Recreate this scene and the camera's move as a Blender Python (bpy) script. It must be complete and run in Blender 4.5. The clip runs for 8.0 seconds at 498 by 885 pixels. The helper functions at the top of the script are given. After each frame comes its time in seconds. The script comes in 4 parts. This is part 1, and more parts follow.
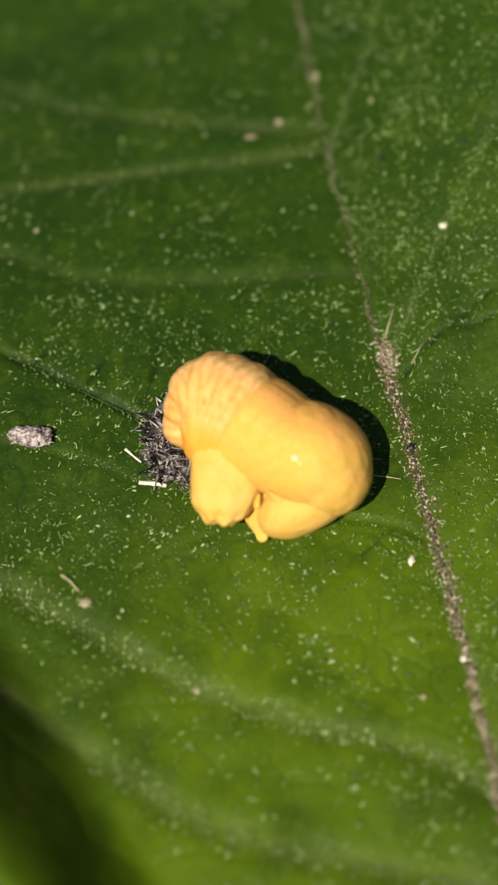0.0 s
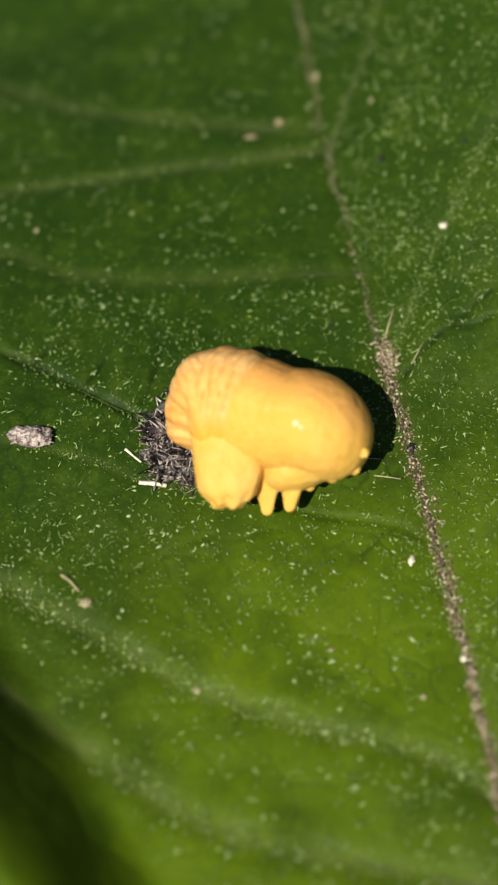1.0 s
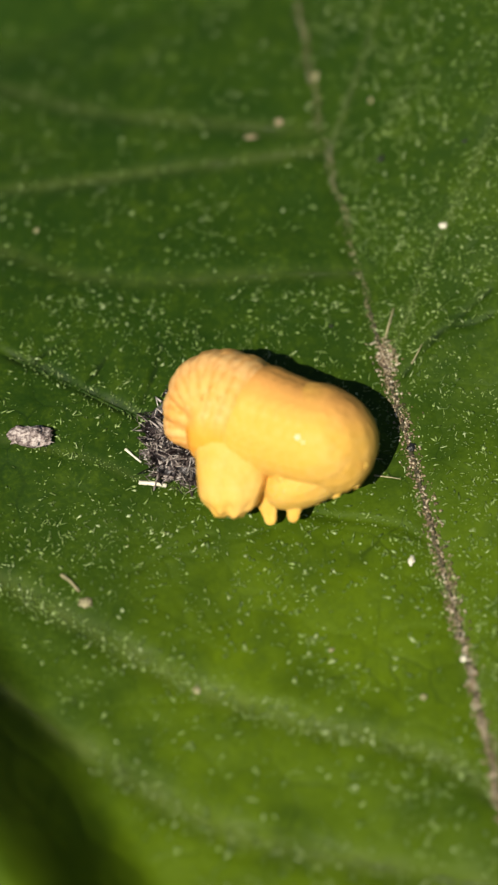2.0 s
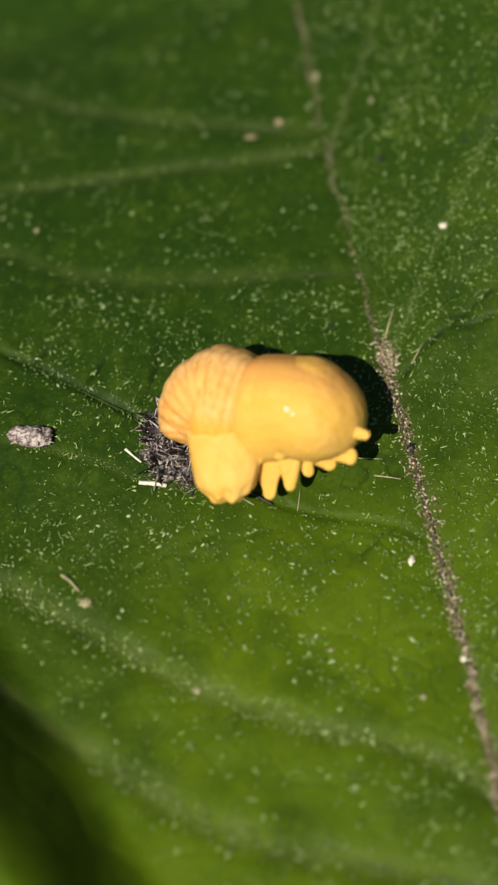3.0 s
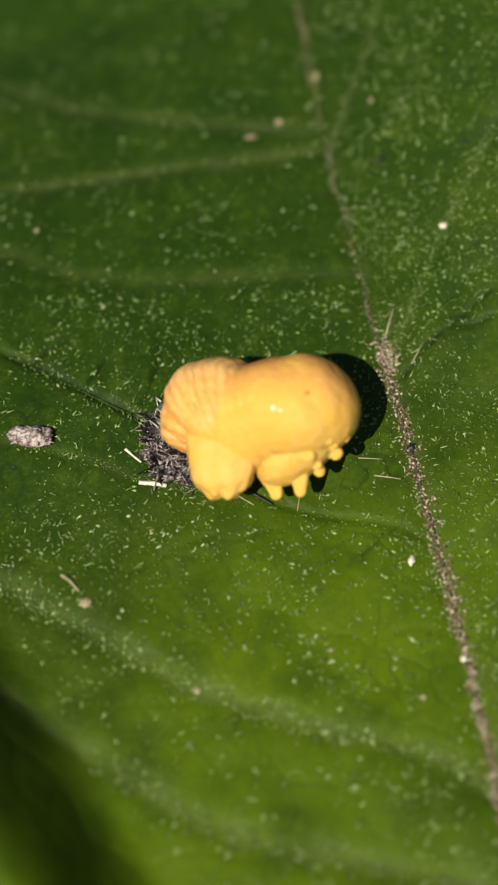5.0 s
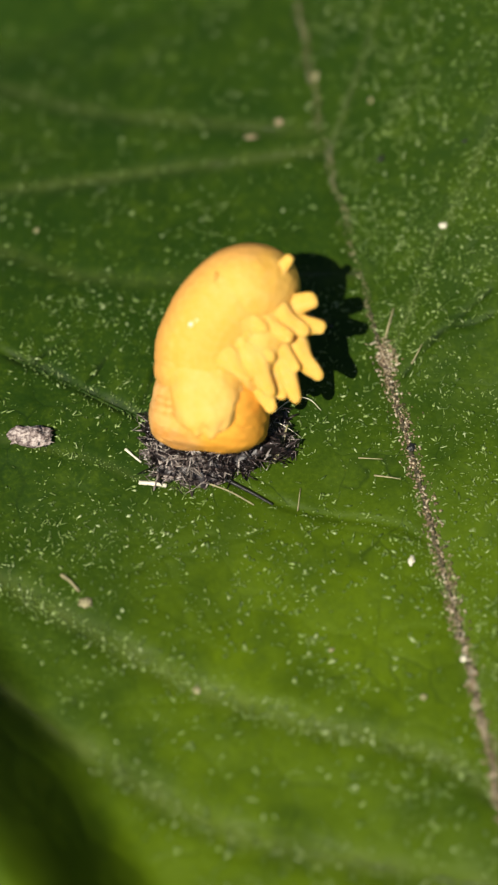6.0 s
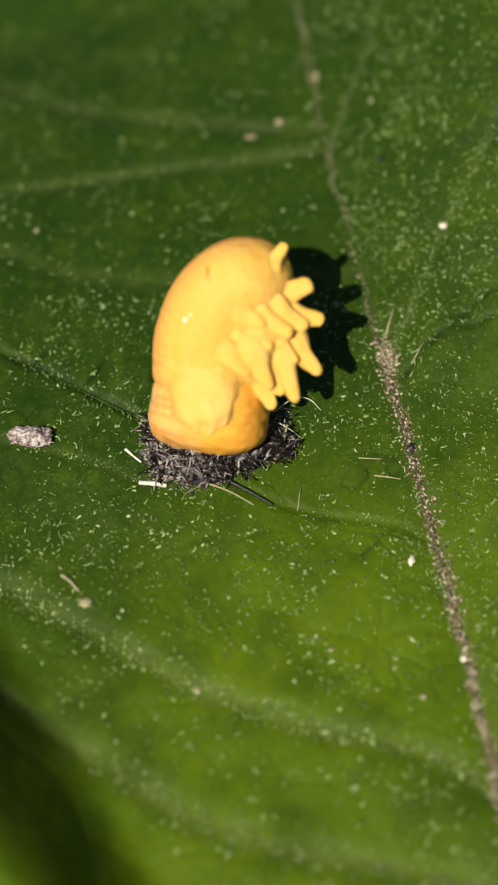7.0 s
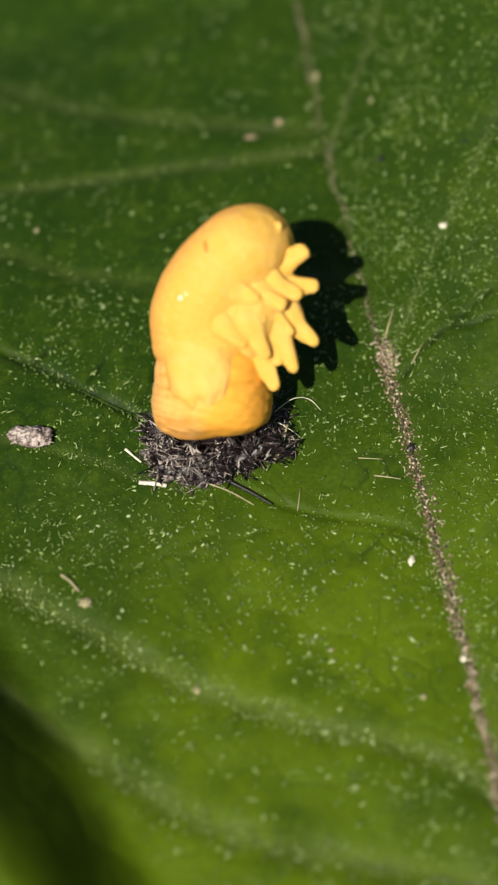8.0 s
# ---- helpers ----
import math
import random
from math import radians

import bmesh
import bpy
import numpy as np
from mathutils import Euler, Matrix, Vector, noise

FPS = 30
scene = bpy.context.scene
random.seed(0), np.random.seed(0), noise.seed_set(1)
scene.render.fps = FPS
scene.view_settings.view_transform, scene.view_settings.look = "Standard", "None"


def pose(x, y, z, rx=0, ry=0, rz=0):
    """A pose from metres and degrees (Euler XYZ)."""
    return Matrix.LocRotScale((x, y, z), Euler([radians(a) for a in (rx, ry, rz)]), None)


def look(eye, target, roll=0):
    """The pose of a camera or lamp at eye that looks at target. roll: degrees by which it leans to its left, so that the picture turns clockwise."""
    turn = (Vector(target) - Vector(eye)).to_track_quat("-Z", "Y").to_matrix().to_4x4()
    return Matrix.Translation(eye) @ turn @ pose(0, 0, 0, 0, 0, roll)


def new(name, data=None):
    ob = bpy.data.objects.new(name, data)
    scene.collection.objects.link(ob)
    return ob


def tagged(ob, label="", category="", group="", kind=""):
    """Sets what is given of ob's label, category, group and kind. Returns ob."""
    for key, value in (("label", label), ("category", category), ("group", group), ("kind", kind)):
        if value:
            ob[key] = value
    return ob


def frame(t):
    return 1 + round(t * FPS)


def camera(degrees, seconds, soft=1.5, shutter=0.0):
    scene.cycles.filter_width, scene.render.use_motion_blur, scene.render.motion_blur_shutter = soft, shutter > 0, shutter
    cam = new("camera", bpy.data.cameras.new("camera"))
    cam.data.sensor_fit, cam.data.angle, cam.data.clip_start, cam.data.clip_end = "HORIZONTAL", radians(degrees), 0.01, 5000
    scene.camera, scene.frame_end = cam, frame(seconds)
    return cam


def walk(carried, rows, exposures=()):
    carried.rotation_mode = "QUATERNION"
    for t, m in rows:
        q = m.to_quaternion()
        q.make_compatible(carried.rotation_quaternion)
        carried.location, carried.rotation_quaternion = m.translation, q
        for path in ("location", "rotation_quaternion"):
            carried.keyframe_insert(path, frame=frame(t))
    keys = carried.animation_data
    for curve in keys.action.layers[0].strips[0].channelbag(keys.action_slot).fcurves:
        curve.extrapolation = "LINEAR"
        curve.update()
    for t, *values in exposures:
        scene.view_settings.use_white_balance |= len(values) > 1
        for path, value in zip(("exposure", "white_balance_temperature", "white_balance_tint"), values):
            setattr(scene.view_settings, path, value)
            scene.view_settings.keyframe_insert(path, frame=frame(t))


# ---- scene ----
# ---- camera ----
MM = 0.001
TILT = radians(60)
EYE = Vector((0, -48.9 * math.cos(TILT), 48.9 * math.sin(TILT))) * MM
cam = camera(14.0, 8.0, soft=2.1)
cam.data.dof.use_dof = True
cam.data.dof.focus_distance = 48.7 * MM
cam.data.dof.aperture_fstop = 74
walk(cam, [(0.0, look(EYE, (0, 0, 0))), (8.0, look(EYE, (0, 0, 0)))],
     [(0.0, 0.58), (1.7, 0.58), (2.8, 0.45), (4.7, 0.45), (5.8, 0.58), (8.0, 0.58)])

# ---- light ----
SUN_ELEVATION, SUN_AZIMUTH = radians(54), radians(208)  # azimuth: clockwise from +y
to_sun = Vector((math.sin(SUN_AZIMUTH) * math.cos(SUN_ELEVATION), math.cos(SUN_AZIMUTH) * math.cos(SUN_ELEVATION), math.sin(SUN_ELEVATION)))
sun = new("sun", bpy.data.lights.new("sun", "SUN"))
sun.data.energy, sun.data.angle, sun.data.color = 4.6, radians(0.5), (1.0, 0.92, 0.79)
sun.matrix_world = look(to_sun * 0.5, (0, 0, 0))
world = bpy.data.worlds.new("sky")
scene.world = world
world.use_nodes = True
sky = world.node_tree.nodes.new("ShaderNodeTexSky")
sky.sky_type, sky.sun_disc = "NISHITA", False
sky.sun_elevation, sky.sun_rotation = SUN_ELEVATION, SUN_AZIMUTH
world.node_tree.links.new(sky.outputs[0], world.node_tree.nodes["Background"].inputs[0])
world.node_tree.nodes["Background"].inputs[1].default_value = 0.04


# ---- materials ----
def shader(name):
    m = bpy.data.materials.new(name)
    m.use_nodes = True
    return m, m.node_tree.nodes, m.node_tree.links, m.node_tree.nodes["Principled BSDF"]


def mix(nodes, links, fac, a, b, blend="MIX"):
    n = nodes.new("ShaderNodeMix")
    n.data_type, n.blend_type = "RGBA", blend
    for socket, value in ((n.inputs[0], fac), (n.inputs[6], a), (n.inputs[7], b)):
        if isinstance(value, (int, float)):
            socket.default_value = value
        elif isinstance(value, tuple):
            socket.default_value = (*value, 1)
        else:
            links.new(value, socket)
    return n.outputs[2]


def noise_of(nodes, links, scale, detail=3.0, rough=0.55, coords=None):
    n = nodes.new("ShaderNodeTexNoise")
    n.inputs["Scale"].default_value, n.inputs["Detail"].default_value, n.inputs["Roughness"].default_value = scale, detail, rough
    links.new(coords or object_coords(nodes), n.inputs["Vector"])
    return n.outputs["Fac"]


def object_coords(nodes):
    for n in nodes:
        if n.bl_idname == "ShaderNodeTexCoord":
            return n.outputs["Object"]
    return nodes.new("ShaderNodeTexCoord").outputs["Object"]


def ramp(nodes, links, fac, stops):
    n = nodes.new("ShaderNodeValToRGB")
    while len(n.color_ramp.elements) < len(stops):
        n.color_ramp.elements.new(0.5)
    for e, (at, colour) in zip(n.color_ramp.elements, stops):
        e.position, e.color = at, (*(colour if isinstance(colour, tuple) else (colour,) * 3), 1)
    links.new(fac, n.inputs[0])
    return n.outputs[0]


def bump(nodes, links, height, strength, distance, bsdf, before=None):
    n = nodes.new("ShaderNodeBump")
    n.inputs["Strength"].default_value, n.inputs["Distance"].default_value = strength, distance
    links.new(height, n.inputs["Height"])
    if before:
        links.new(before, n.inputs["Normal"])
    links.new(n.outputs[0], bsdf.inputs["Normal"])
    return n.outputs[0]


def leaf_material():
    m, n, l, b = shader("leaf_blade")
    vein = n.new("ShaderNodeAttribute")
    vein.attribute_name = "vein"
    hue_and_light = n.new("ShaderNodeAttribute")
    hue_and_light.attribute_name = "hue_and_light"
    crack = n.new("ShaderNodeAttribute")
    crack.attribute_name = "crack"
    big = noise_of(n, l, 260, 4)
    fine = noise_of(n, l, 2600, 4, 0.65)
    # base green, with the blade's shaded top and sunlit bottom painted in
    base = mix(n, l, ramp(n, l, hue_and_light.outputs["Fac"], [(0.0, 0.0), (1.0, 1.0)]), (0.0066, 0.0255, 0.0018), (0.074, 0.120, 0.0006))
    base = mix(n, l, ramp(n, l, big, [(0.35, 0.0), (0.7, 0.5)]), base, (0.0189, 0.0430, 0.0017))
    base = mix(n, l, ramp(n, l, fine, [(0.48, 0.0), (0.75, 0.6)]), base, (0.0465, 0.0808, 0.0045))
    tiny = noise_of(n, l, 9500, 3, 0.6)
    base = mix(n, l, ramp(n, l, tiny, [(0.52, 0.0), (0.80, 0.4)]), base, (0.0800, 0.1260, 0.0060))
    base = mix(n, l, ramp(n, l, tiny, [(0.30, 0.2), (0.48, 0.0)]), base, (0.0050, 0.0170, 0.0014))
    # darker clouds a millimetre or two across
    base = mix(n, l, ramp(n, l, noise_of(n, l, 520, 4, 0.6), [(0.36, 0.55), (0.56, 0.0)]), base, (0.0085, 0.0270, 0.0015))
    # fine dark net of veinlets
    net = n.new("ShaderNodeTexVoronoi")
    net.feature = "DISTANCE_TO_EDGE"
    net.inputs["Scale"].default_value = 620
    warp = n.new("ShaderNodeVectorMath")
    warp.operation = "MULTIPLY_ADD"
    wn = n.new("ShaderNodeTexNoise")
    wn.inputs["Scale"].default_value = 700
    l.new(object_coords(n), wn.inputs["Vector"])
    l.new(wn.outputs["Color"], warp.inputs[0])
    warp.inputs[1].default_value = (0.0009, 0.0009, 0.0009)
    l.new(object_coords(n), warp.inputs[2])
    l.new(warp.outputs[0], net.inputs["Vector"])
    lines = ramp(n, l, net.outputs["Distance"], [(0.0, 0.8), (0.016, 0.0)])
    patch = ramp(n, l, noise_of(n, l, 420, 2), [(0.46, 0.0), (0.62, 0.75)])
    both = n.new("ShaderNodeMath")
    both.operation = "MULTIPLY"
    l.new(lines, both.inputs[0])
    l.new(patch, both.inputs[1])
    base = mix(n, l, both.outputs[0], base, (0.0055, 0.0170, 0.0018))
    base = mix(n, l, vein.outputs["Fac"], base, (0.0960, 0.1220, 0.0330))
    # veinlets' own dark line, with the shade inside the groove painted along
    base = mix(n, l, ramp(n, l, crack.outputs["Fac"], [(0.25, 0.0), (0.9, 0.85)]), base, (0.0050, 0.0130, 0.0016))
    l.new(base, b.inputs["Base Color"])
    b.inputs["Roughness"].default_value = 0.55
    b.inputs["Specular IOR Level"].default_value = 0.12
    first = bump(n, l, fine, 0.5, 0.00004, b)
    bump(n, l, ramp(n, l, net.outputs["Distance"], [(0.0, 0.0), (0.10, 1.0)]), 0.25, 0.00005, b, first)
    return m


def flesh_material(name, low, high, vivid, back=None, glow=0.3):
    """Soft skin; back: the colour along the ridge of the back."""
    m, n, l, b = shader(name)
    soft = noise_of(n, l, 900, 3)
    fine = noise_of(n, l, 5200, 3, 0.6)
    base = mix(n, l, ramp(n, l, soft, [(0.35, 0.0), (0.65, 1.0)]), low, high)
    base = mix(n, l, ramp(n, l, fine, [(0.4, 0.0), (0.8, 0.3)]), base, vivid)
    xyz = n.new("ShaderNodeSeparateXYZ")
    l.new(object_coords(n), xyz.inputs[0])
    if back:
        height = n.new("ShaderNodeMapRange")
        height.inputs["From Min"].default_value, height.inputs["From Max"].default_value = -1.2 * MM, 1.2 * MM
        l.new(xyz.outputs["Y"], height.inputs["Value"])
        base = mix(n, l, ramp(n, l, height.outputs[0], [(0.70, 0.0), (0.95, 0.9)]), base, back)
    l.new(base, b.inputs["Base Color"])
    b.inputs["Roughness"].default_value = 0.55
    b.inputs["Specular IOR Level"].default_value = 0.09
    b.inputs["Subsurface Weight"].default_value = glow
    b.inputs["Subsurface Radius"].default_value = (1.0, 0.66, 0.20)
    b.inputs["Subsurface Scale"].default_value = 0.0003
    first = bump(n, l, soft, 0.6, 0.00018, b)
    second = bump(n, l, noise_of(n, l, 2300, 3, 0.6), 0.6, 0.00010, b, first)
    bump(n, l, fine, 0.5, 0.00003, b, second)
    return m


def varied_material(name, stops, rough=0.7, scale=4000):
    """Colour that differs from piece to piece, with fine grain."""
    m, n, l, b = shader(name)
    geo = n.new("ShaderNodeNewGeometry")
    base = ramp(n, l, geo.outputs["Random Per Island"], stops)
    grain = noise_of(n, l, scale, 3)
    base = mix(n, l, ramp(n, l, grain, [(0.3, 0.45), (0.7, 0.0)]), base, (0.03, 0.03, 0.02), "MULTIPLY")
    l.new(base, b.inputs["Base Color"])
    b.inputs["Roughness"].default_value = rough
    bump(n, l, grain, 0.4, 0.00003, b)
    return m


def mottled_material(name, dark, mid, light):
    """Grainy broken skin of three tones."""
    m, n, l, b = shader(name)
    grain, fleck = noise_of(n, l, 9000, 3, 0.6), noise_of(n, l, 16000, 2, 0.6)
    base = ramp(n, l, grain, [(0.36, dark), (0.48, mid), (0.60, light)])
    base = mix(n, l, ramp(n, l, fleck, [(0.30, 0.7), (0.45, 0.0)]), base, dark)
    l.new(base, b.inputs["Base Color"])
    b.inputs["Roughness"].default_value = 0.7
    bump(n, l, grain, 0.8, 0.00008, b)
    return m


LEAF = leaf_material()
YELLOW = flesh_material("yellow_flesh", (0.61, 0.340, 0.050), (0.635, 0.368, 0.078), (0.71, 0.455, 0.17), (0.68, 0.325, 0.085), 0.0)
LOBE = flesh_material("lobe_flesh", (0.615, 0.355, 0.060), (0.65, 0.392, 0.095), (0.68, 0.445, 0.17))
WING = flesh_material("wing_flesh", (0.615, 0.355, 0.060), (0.65, 0.392, 0.095), (0.68, 0.445, 0.17), None, 0.0)


def ringed_material():
    m, n, l, b = shader("ringed_flesh")
    wave = n.new("ShaderNodeTexWave")
    wave.wave_type, wave.bands_direction = "BANDS", "X"
    wave.inputs["Scale"].default_value, wave.inputs["Distortion"].default_value = 1100, 7.0
    wave.inputs["Detail"].default_value, wave.inputs["Detail Scale"].default_value = 3.0, 0.7
    l.new(object_coords(n), wave.inputs["Vector"])
    soft, fine = noise_of(n, l, 1100, 3), noise_of(n, l, 6000, 3, 0.6)
    base = mix(n, l, ramp(n, l, soft, [(0.36, 0.0), (0.66, 1.0)]), (0.71, 0.32, 0.065), (0.77, 0.455, 0.16))
    base = mix(n, l, ramp(n, l, wave.outputs["Fac"], [(0.05, 0.45), (0.45, 0.0)]), base, (0.56, 0.23, 0.04))
    base = mix(n, l, ramp(n, l, fine, [(0.45, 0.0), (0.8, 0.35)]), base, (0.80, 0.52, 0.24))
    # the belly side is plain amber-yellow, the back ringed
    xyz = n.new("ShaderNodeSeparateXYZ")
    l.new(object_coords(n), xyz.inputs[0])
    turned = n.new("ShaderNodeMath")
    turned.operation = "ARCTAN2"
    l.new(xyz.outputs["Y"], turned.inputs[0])
    l.new(xyz.outputs["Z"], turned.inputs[1])
    away = n.new("ShaderNodeMath")
    away.operation = "SUBTRACT"
    l.new(turned.outputs[0], away.inputs[0])
    away.inputs[1].default_value = 0.95
    side = n.new("ShaderNodeMath")
    side.operation = "COSINE"
    l.new(away.outputs[0], side.inputs[0])
    base = mix(n, l, ramp(n, l, side.outputs[0], [(0.25, 0.0), (0.62, 1.0)]), mix(n, l, soft, (0.72, 0.30, 0.030), (0.76, 0.37, 0.055)), base)
    l.new(base, b.inputs["Base Color"])
    b.inputs["Roughness"].default_value = 0.5
    b.inputs["Specular IOR Level"].default_value = 0.12
    b.inputs["Subsurface Weight"].default_value = 0.0
    b.inputs["Subsurface Radius"].default_value = (1.0, 0.6, 0.2)
    b.inputs["Subsurface Scale"].default_value = 0.0003
    first = bump(n, l, wave.outputs["Fac"], 0.3, 0.00005, b)
    bump(n, l, fine, 0.3, 0.00002, b, first)
    return m


RINGED = ringed_material()
# wet beads: the sun's glint is put in as a whitish base colour
BEAD = flesh_material("bead_glint_white", (0.84, 0.80, 0.62), (0.86, 0.82, 0.66), (0.88, 0.85, 0.74))
BEAD.node_tree.nodes["Principled BSDF"].inputs["Roughness"].default_value = 0.15
BEAD.node_tree.nodes["Principled BSDF"].inputs["Subsurface Weight"].default_value = 0.0
AMBER = flesh_material("amber_mark", (0.42, 0.20, 0.04), (0.50, 0.25, 0.05), (0.55, 0.29, 0.07))
MIDRIB = varied_material("midrib_bark", [(0.0, (0.040, 0.036, 0.013)), (1.0, (0.040, 0.036, 0.013))], 0.75)
SCURF = varied_material("scurf", [(0.0, (0.06, 0.035, 0.02)), (0.35, (0.19, 0.135, 0.07)), (0.75, (0.36, 0.29, 0.18)), (1.0, (0.68, 0.60, 0.46))])
SPECK = varied_material("leaf_speck", [(0.0, (0.05, 0.10, 0.012)), (0.55, (0.13, 0.20, 0.037)), (0.85, (0.26, 0.36, 0.105)), (1.0, (0.44, 0.53, 0.27))], 0.5)
SKIN = varied_material("shed_skin", [(0.0, (0.005, 0.003, 0.004)), (0.5, (0.016, 0.010, 0.010)), (0.75, (0.06, 0.043, 0.040)), (0.92, (0.20, 0.165, 0.15)), (1.0, (0.60, 0.55, 0.51))], 0.30)
FRAY = varied_material("frayed_bristle", [(0.0, (0.10, 0.075, 0.07)), (0.4, (0.26, 0.21, 0.19)), (1.0, (0.60, 0.54, 0.48))], 0.45)
WHITE = varied_material("white_fibre", [(0.0, (0.62, 0.58, 0.42)), (1.0, (0.80, 0.77, 0.62))], 0.5)
HUSK = mottled_material("grey_husk", (0.07, 0.05, 0.045), (0.24, 0.19, 0.17), (0.46, 0.40, 0.36))
BLACK = varied_material("black_speck", [(0.0, (0.010, 0.010, 0.010)), (1.0, (0.02, 0.02, 0.018))], 0.4)
VEIN = varied_material("side_vein_green", [(0.0, (0.034, 0.050, 0.009)), (1.0, (0.042, 0.058, 0.012))], 0.55)
SOIL = varied_material("soil", [(0.0, (0.10, 0.07, 0.045)), (1.0, (0.10, 0.07, 0.045))], 0.9, 60)
CRUST = varied_material("black_crust", [(0.0, (0.012, 0.007, 0.008)), (1.0, (0.012, 0.007, 0.008))], 0.45, 7000)
GREY = varied_material("grey_skin", [(0.0, (0.13, 0.13, 0.14)), (1.0, (0.20, 0.20, 0.21))], 0.4)
STRAW = varied_material("dry_straw", [(0.0, (0.22, 0.20, 0.09)), (1.0, (0.36, 0.33, 0.18))], 0.6)


# ---- mesh helpers ----
def mesh_of(name, verts, faces, material, smooth=True):
    me = bpy.data.meshes.new(name)
    me.from_pydata([tuple(v) for v in verts], [], faces)
    me.materials.append(material)
    if smooth:
        me.shade_smooth()
    me.update()
    return me


def part(name, data, parent, label=""):
    ob = new(name, data)
    ob.parent = parent
    return tagged(ob, label)


class Pile:
    """Collects many small pieces for one mesh."""

    def __init__(self):
        self.verts, self.faces = [], []

    def add(self, verts, faces):
        k = len(self.verts)
        self.verts.extend(verts)
        self.faces.extend(tuple(i + k for i in f) for f in faces)

    def mesh(self, name, material, smooth=True):
        return mesh_of(name, self.verts, self.faces, material, smooth)


def tube(points, radii, sides=8, squash=1.0):
    """A closed tapered tube along the points, with rounded ends."""
    points = [Vector(p) for p in points]
    verts, faces = [], []
    side = None
    for i, p in enumerate(points):
        along = (points[min(i + 1, len(points) - 1)] - points[max(i - 1, 0)]).normalized()
        if side is None:
            side = along.orthogonal().normalized()
        side = (side - along * side.dot(along)).normalized()
        up = along.cross(side)
        for j in range(sides):
            a = 2 * math.pi * j / sides
            verts.append(p + (side * math.cos(a) + up * math.sin(a) * squash) * radii[i])
    for i in range(len(points) - 1):
        for j in range(sides):
            k = (j + 1) % sides
            faces.append((i * sides + j, i * sides + k, (i + 1) * sides + k, (i + 1) * sides + j))
    faces.append(tuple(range(sides))[::-1])
    faces.append(tuple((len(points) - 1) * sides + j for j in range(sides)))
    return verts, faces


def smooth_path(points, steps):
    """Catmull-Rom through the points."""
    pts = [Vector(p) for p in points]
    pts = [2 * pts[0] - pts[1]] + pts + [2 * pts[-1] - pts[-2]]
    out = []
    for i in range(1, len(pts) - 2):
        p0, p1, p2, p3 = pts[i - 1:i + 3]
        for s in range(steps):
            t = s / steps
            out.append(0.5 * (2 * p1 + (p2 - p0) * t + (2 * p0 - 5 * p1 + 4 * p2 - p3) * t * t + (3 * p1 - p0 - 3 * p2 + p3) * t ** 3))
    out.append(pts[-2])
    return out


def pebble(centre, size, turn, rng, flat=0.5, drawn=1.0):
    """A small uneven lump: 6 to 8 corners."""
    verts = []
    for x, y, z in ((1, 0, 0), (0, 1, 0), (-1, 0, 0), (0, -1, 0), (0, 0, 1), (0, 0, -1)):
        k = size * rng.uniform(0.75, 1.25)
        v = Vector((x * k * drawn, y * k * rng.uniform(0.6, 1), z * k * flat))
        v.rotate(Euler((0, 0, turn)))
        verts.append(centre + v)
    return verts, [(0, 1, 4), (1, 2, 4), (2, 3, 4), (3, 0, 4), (1, 0, 5), (2, 1, 5), (3, 2, 5), (0, 3, 5)]


# ---- the leaf ----
def midrib_x(y):
    v = np.clip(y, -13, 16)
    return 3.832 - 0.2098 * v - 0.0006 * v * v + 0.000236 * v ** 3 - 0.2 * (y - v)


# side veins, from the midrib outwards: points in mm, width, depth of the valley, paleness
VEINS = [
    ([(1.78, 9.11), (-0.62, 8.98), (-3.63, 8.76), (-6.65, 8.5), (-12, 8.6)], 0.22, 0.07, 0.34),
    ([(1.57, 9.84), (-2.17, 10.78), (-4.87, 11.7), (-7.09, 13.24), (-11, 16)], 0.26, 0.07, 0.26),
    ([(2.85, 5.03), (-0.59, 4.99), (-3.03, 4.97), (-4.94, 5.43), (-6.46, 6.2), (-11, 8.2)], 0.22, 0.07, 0.20),
    ([(4.29, -2.71), (3.44, -2.25), (1.06, -1.79), (-0.69, -0.87), (-2.48, 0.62), (-3.46, 1.18), (-4.74, 1.93), (-6.18, 2.73), (-11, 5.3)], 0.07, 0.07, 0.0),
    ([(-1.5, -1.30), (-2.57, -1.03), (-3.81, -0.49), (-5.18, -0.1), (-8, 0.4)], 0.10, 0.03, 0.16),
    ([(5.31, -8.82), (4.24, -8.03), (2.25, -7.49), (0.49, -7.02), (-1.41, -6.27), (-3.1, -5.29), (-4.43, -4.51), (-5.78, -3.72), (-10, -1.2)], 0.22, 0.11, 0.34),
    ([(5.9, -11.1), (1.94, -10.35), (0.11, -9.97), (-1.37, -9.33), (-2.62, -8.55), (-3.64, -7.89), (-7, -5.6)], 0.24, 0.11, 0.36),
    ([(3.46, 2.27), (3.62, 2.74), (4.07, 3.81), (4.60, 5.15), (5.27, 6.43), (5.86, 7.68), (6.34, 8.62), (8.5, 13)], 0.10, 0.04, 0.18),
    ([(2.07, 8.90), (3.01, 11.54), (3.50, 13.36), (4.3, 17)], 0.12, 0.04, 0.22),
]
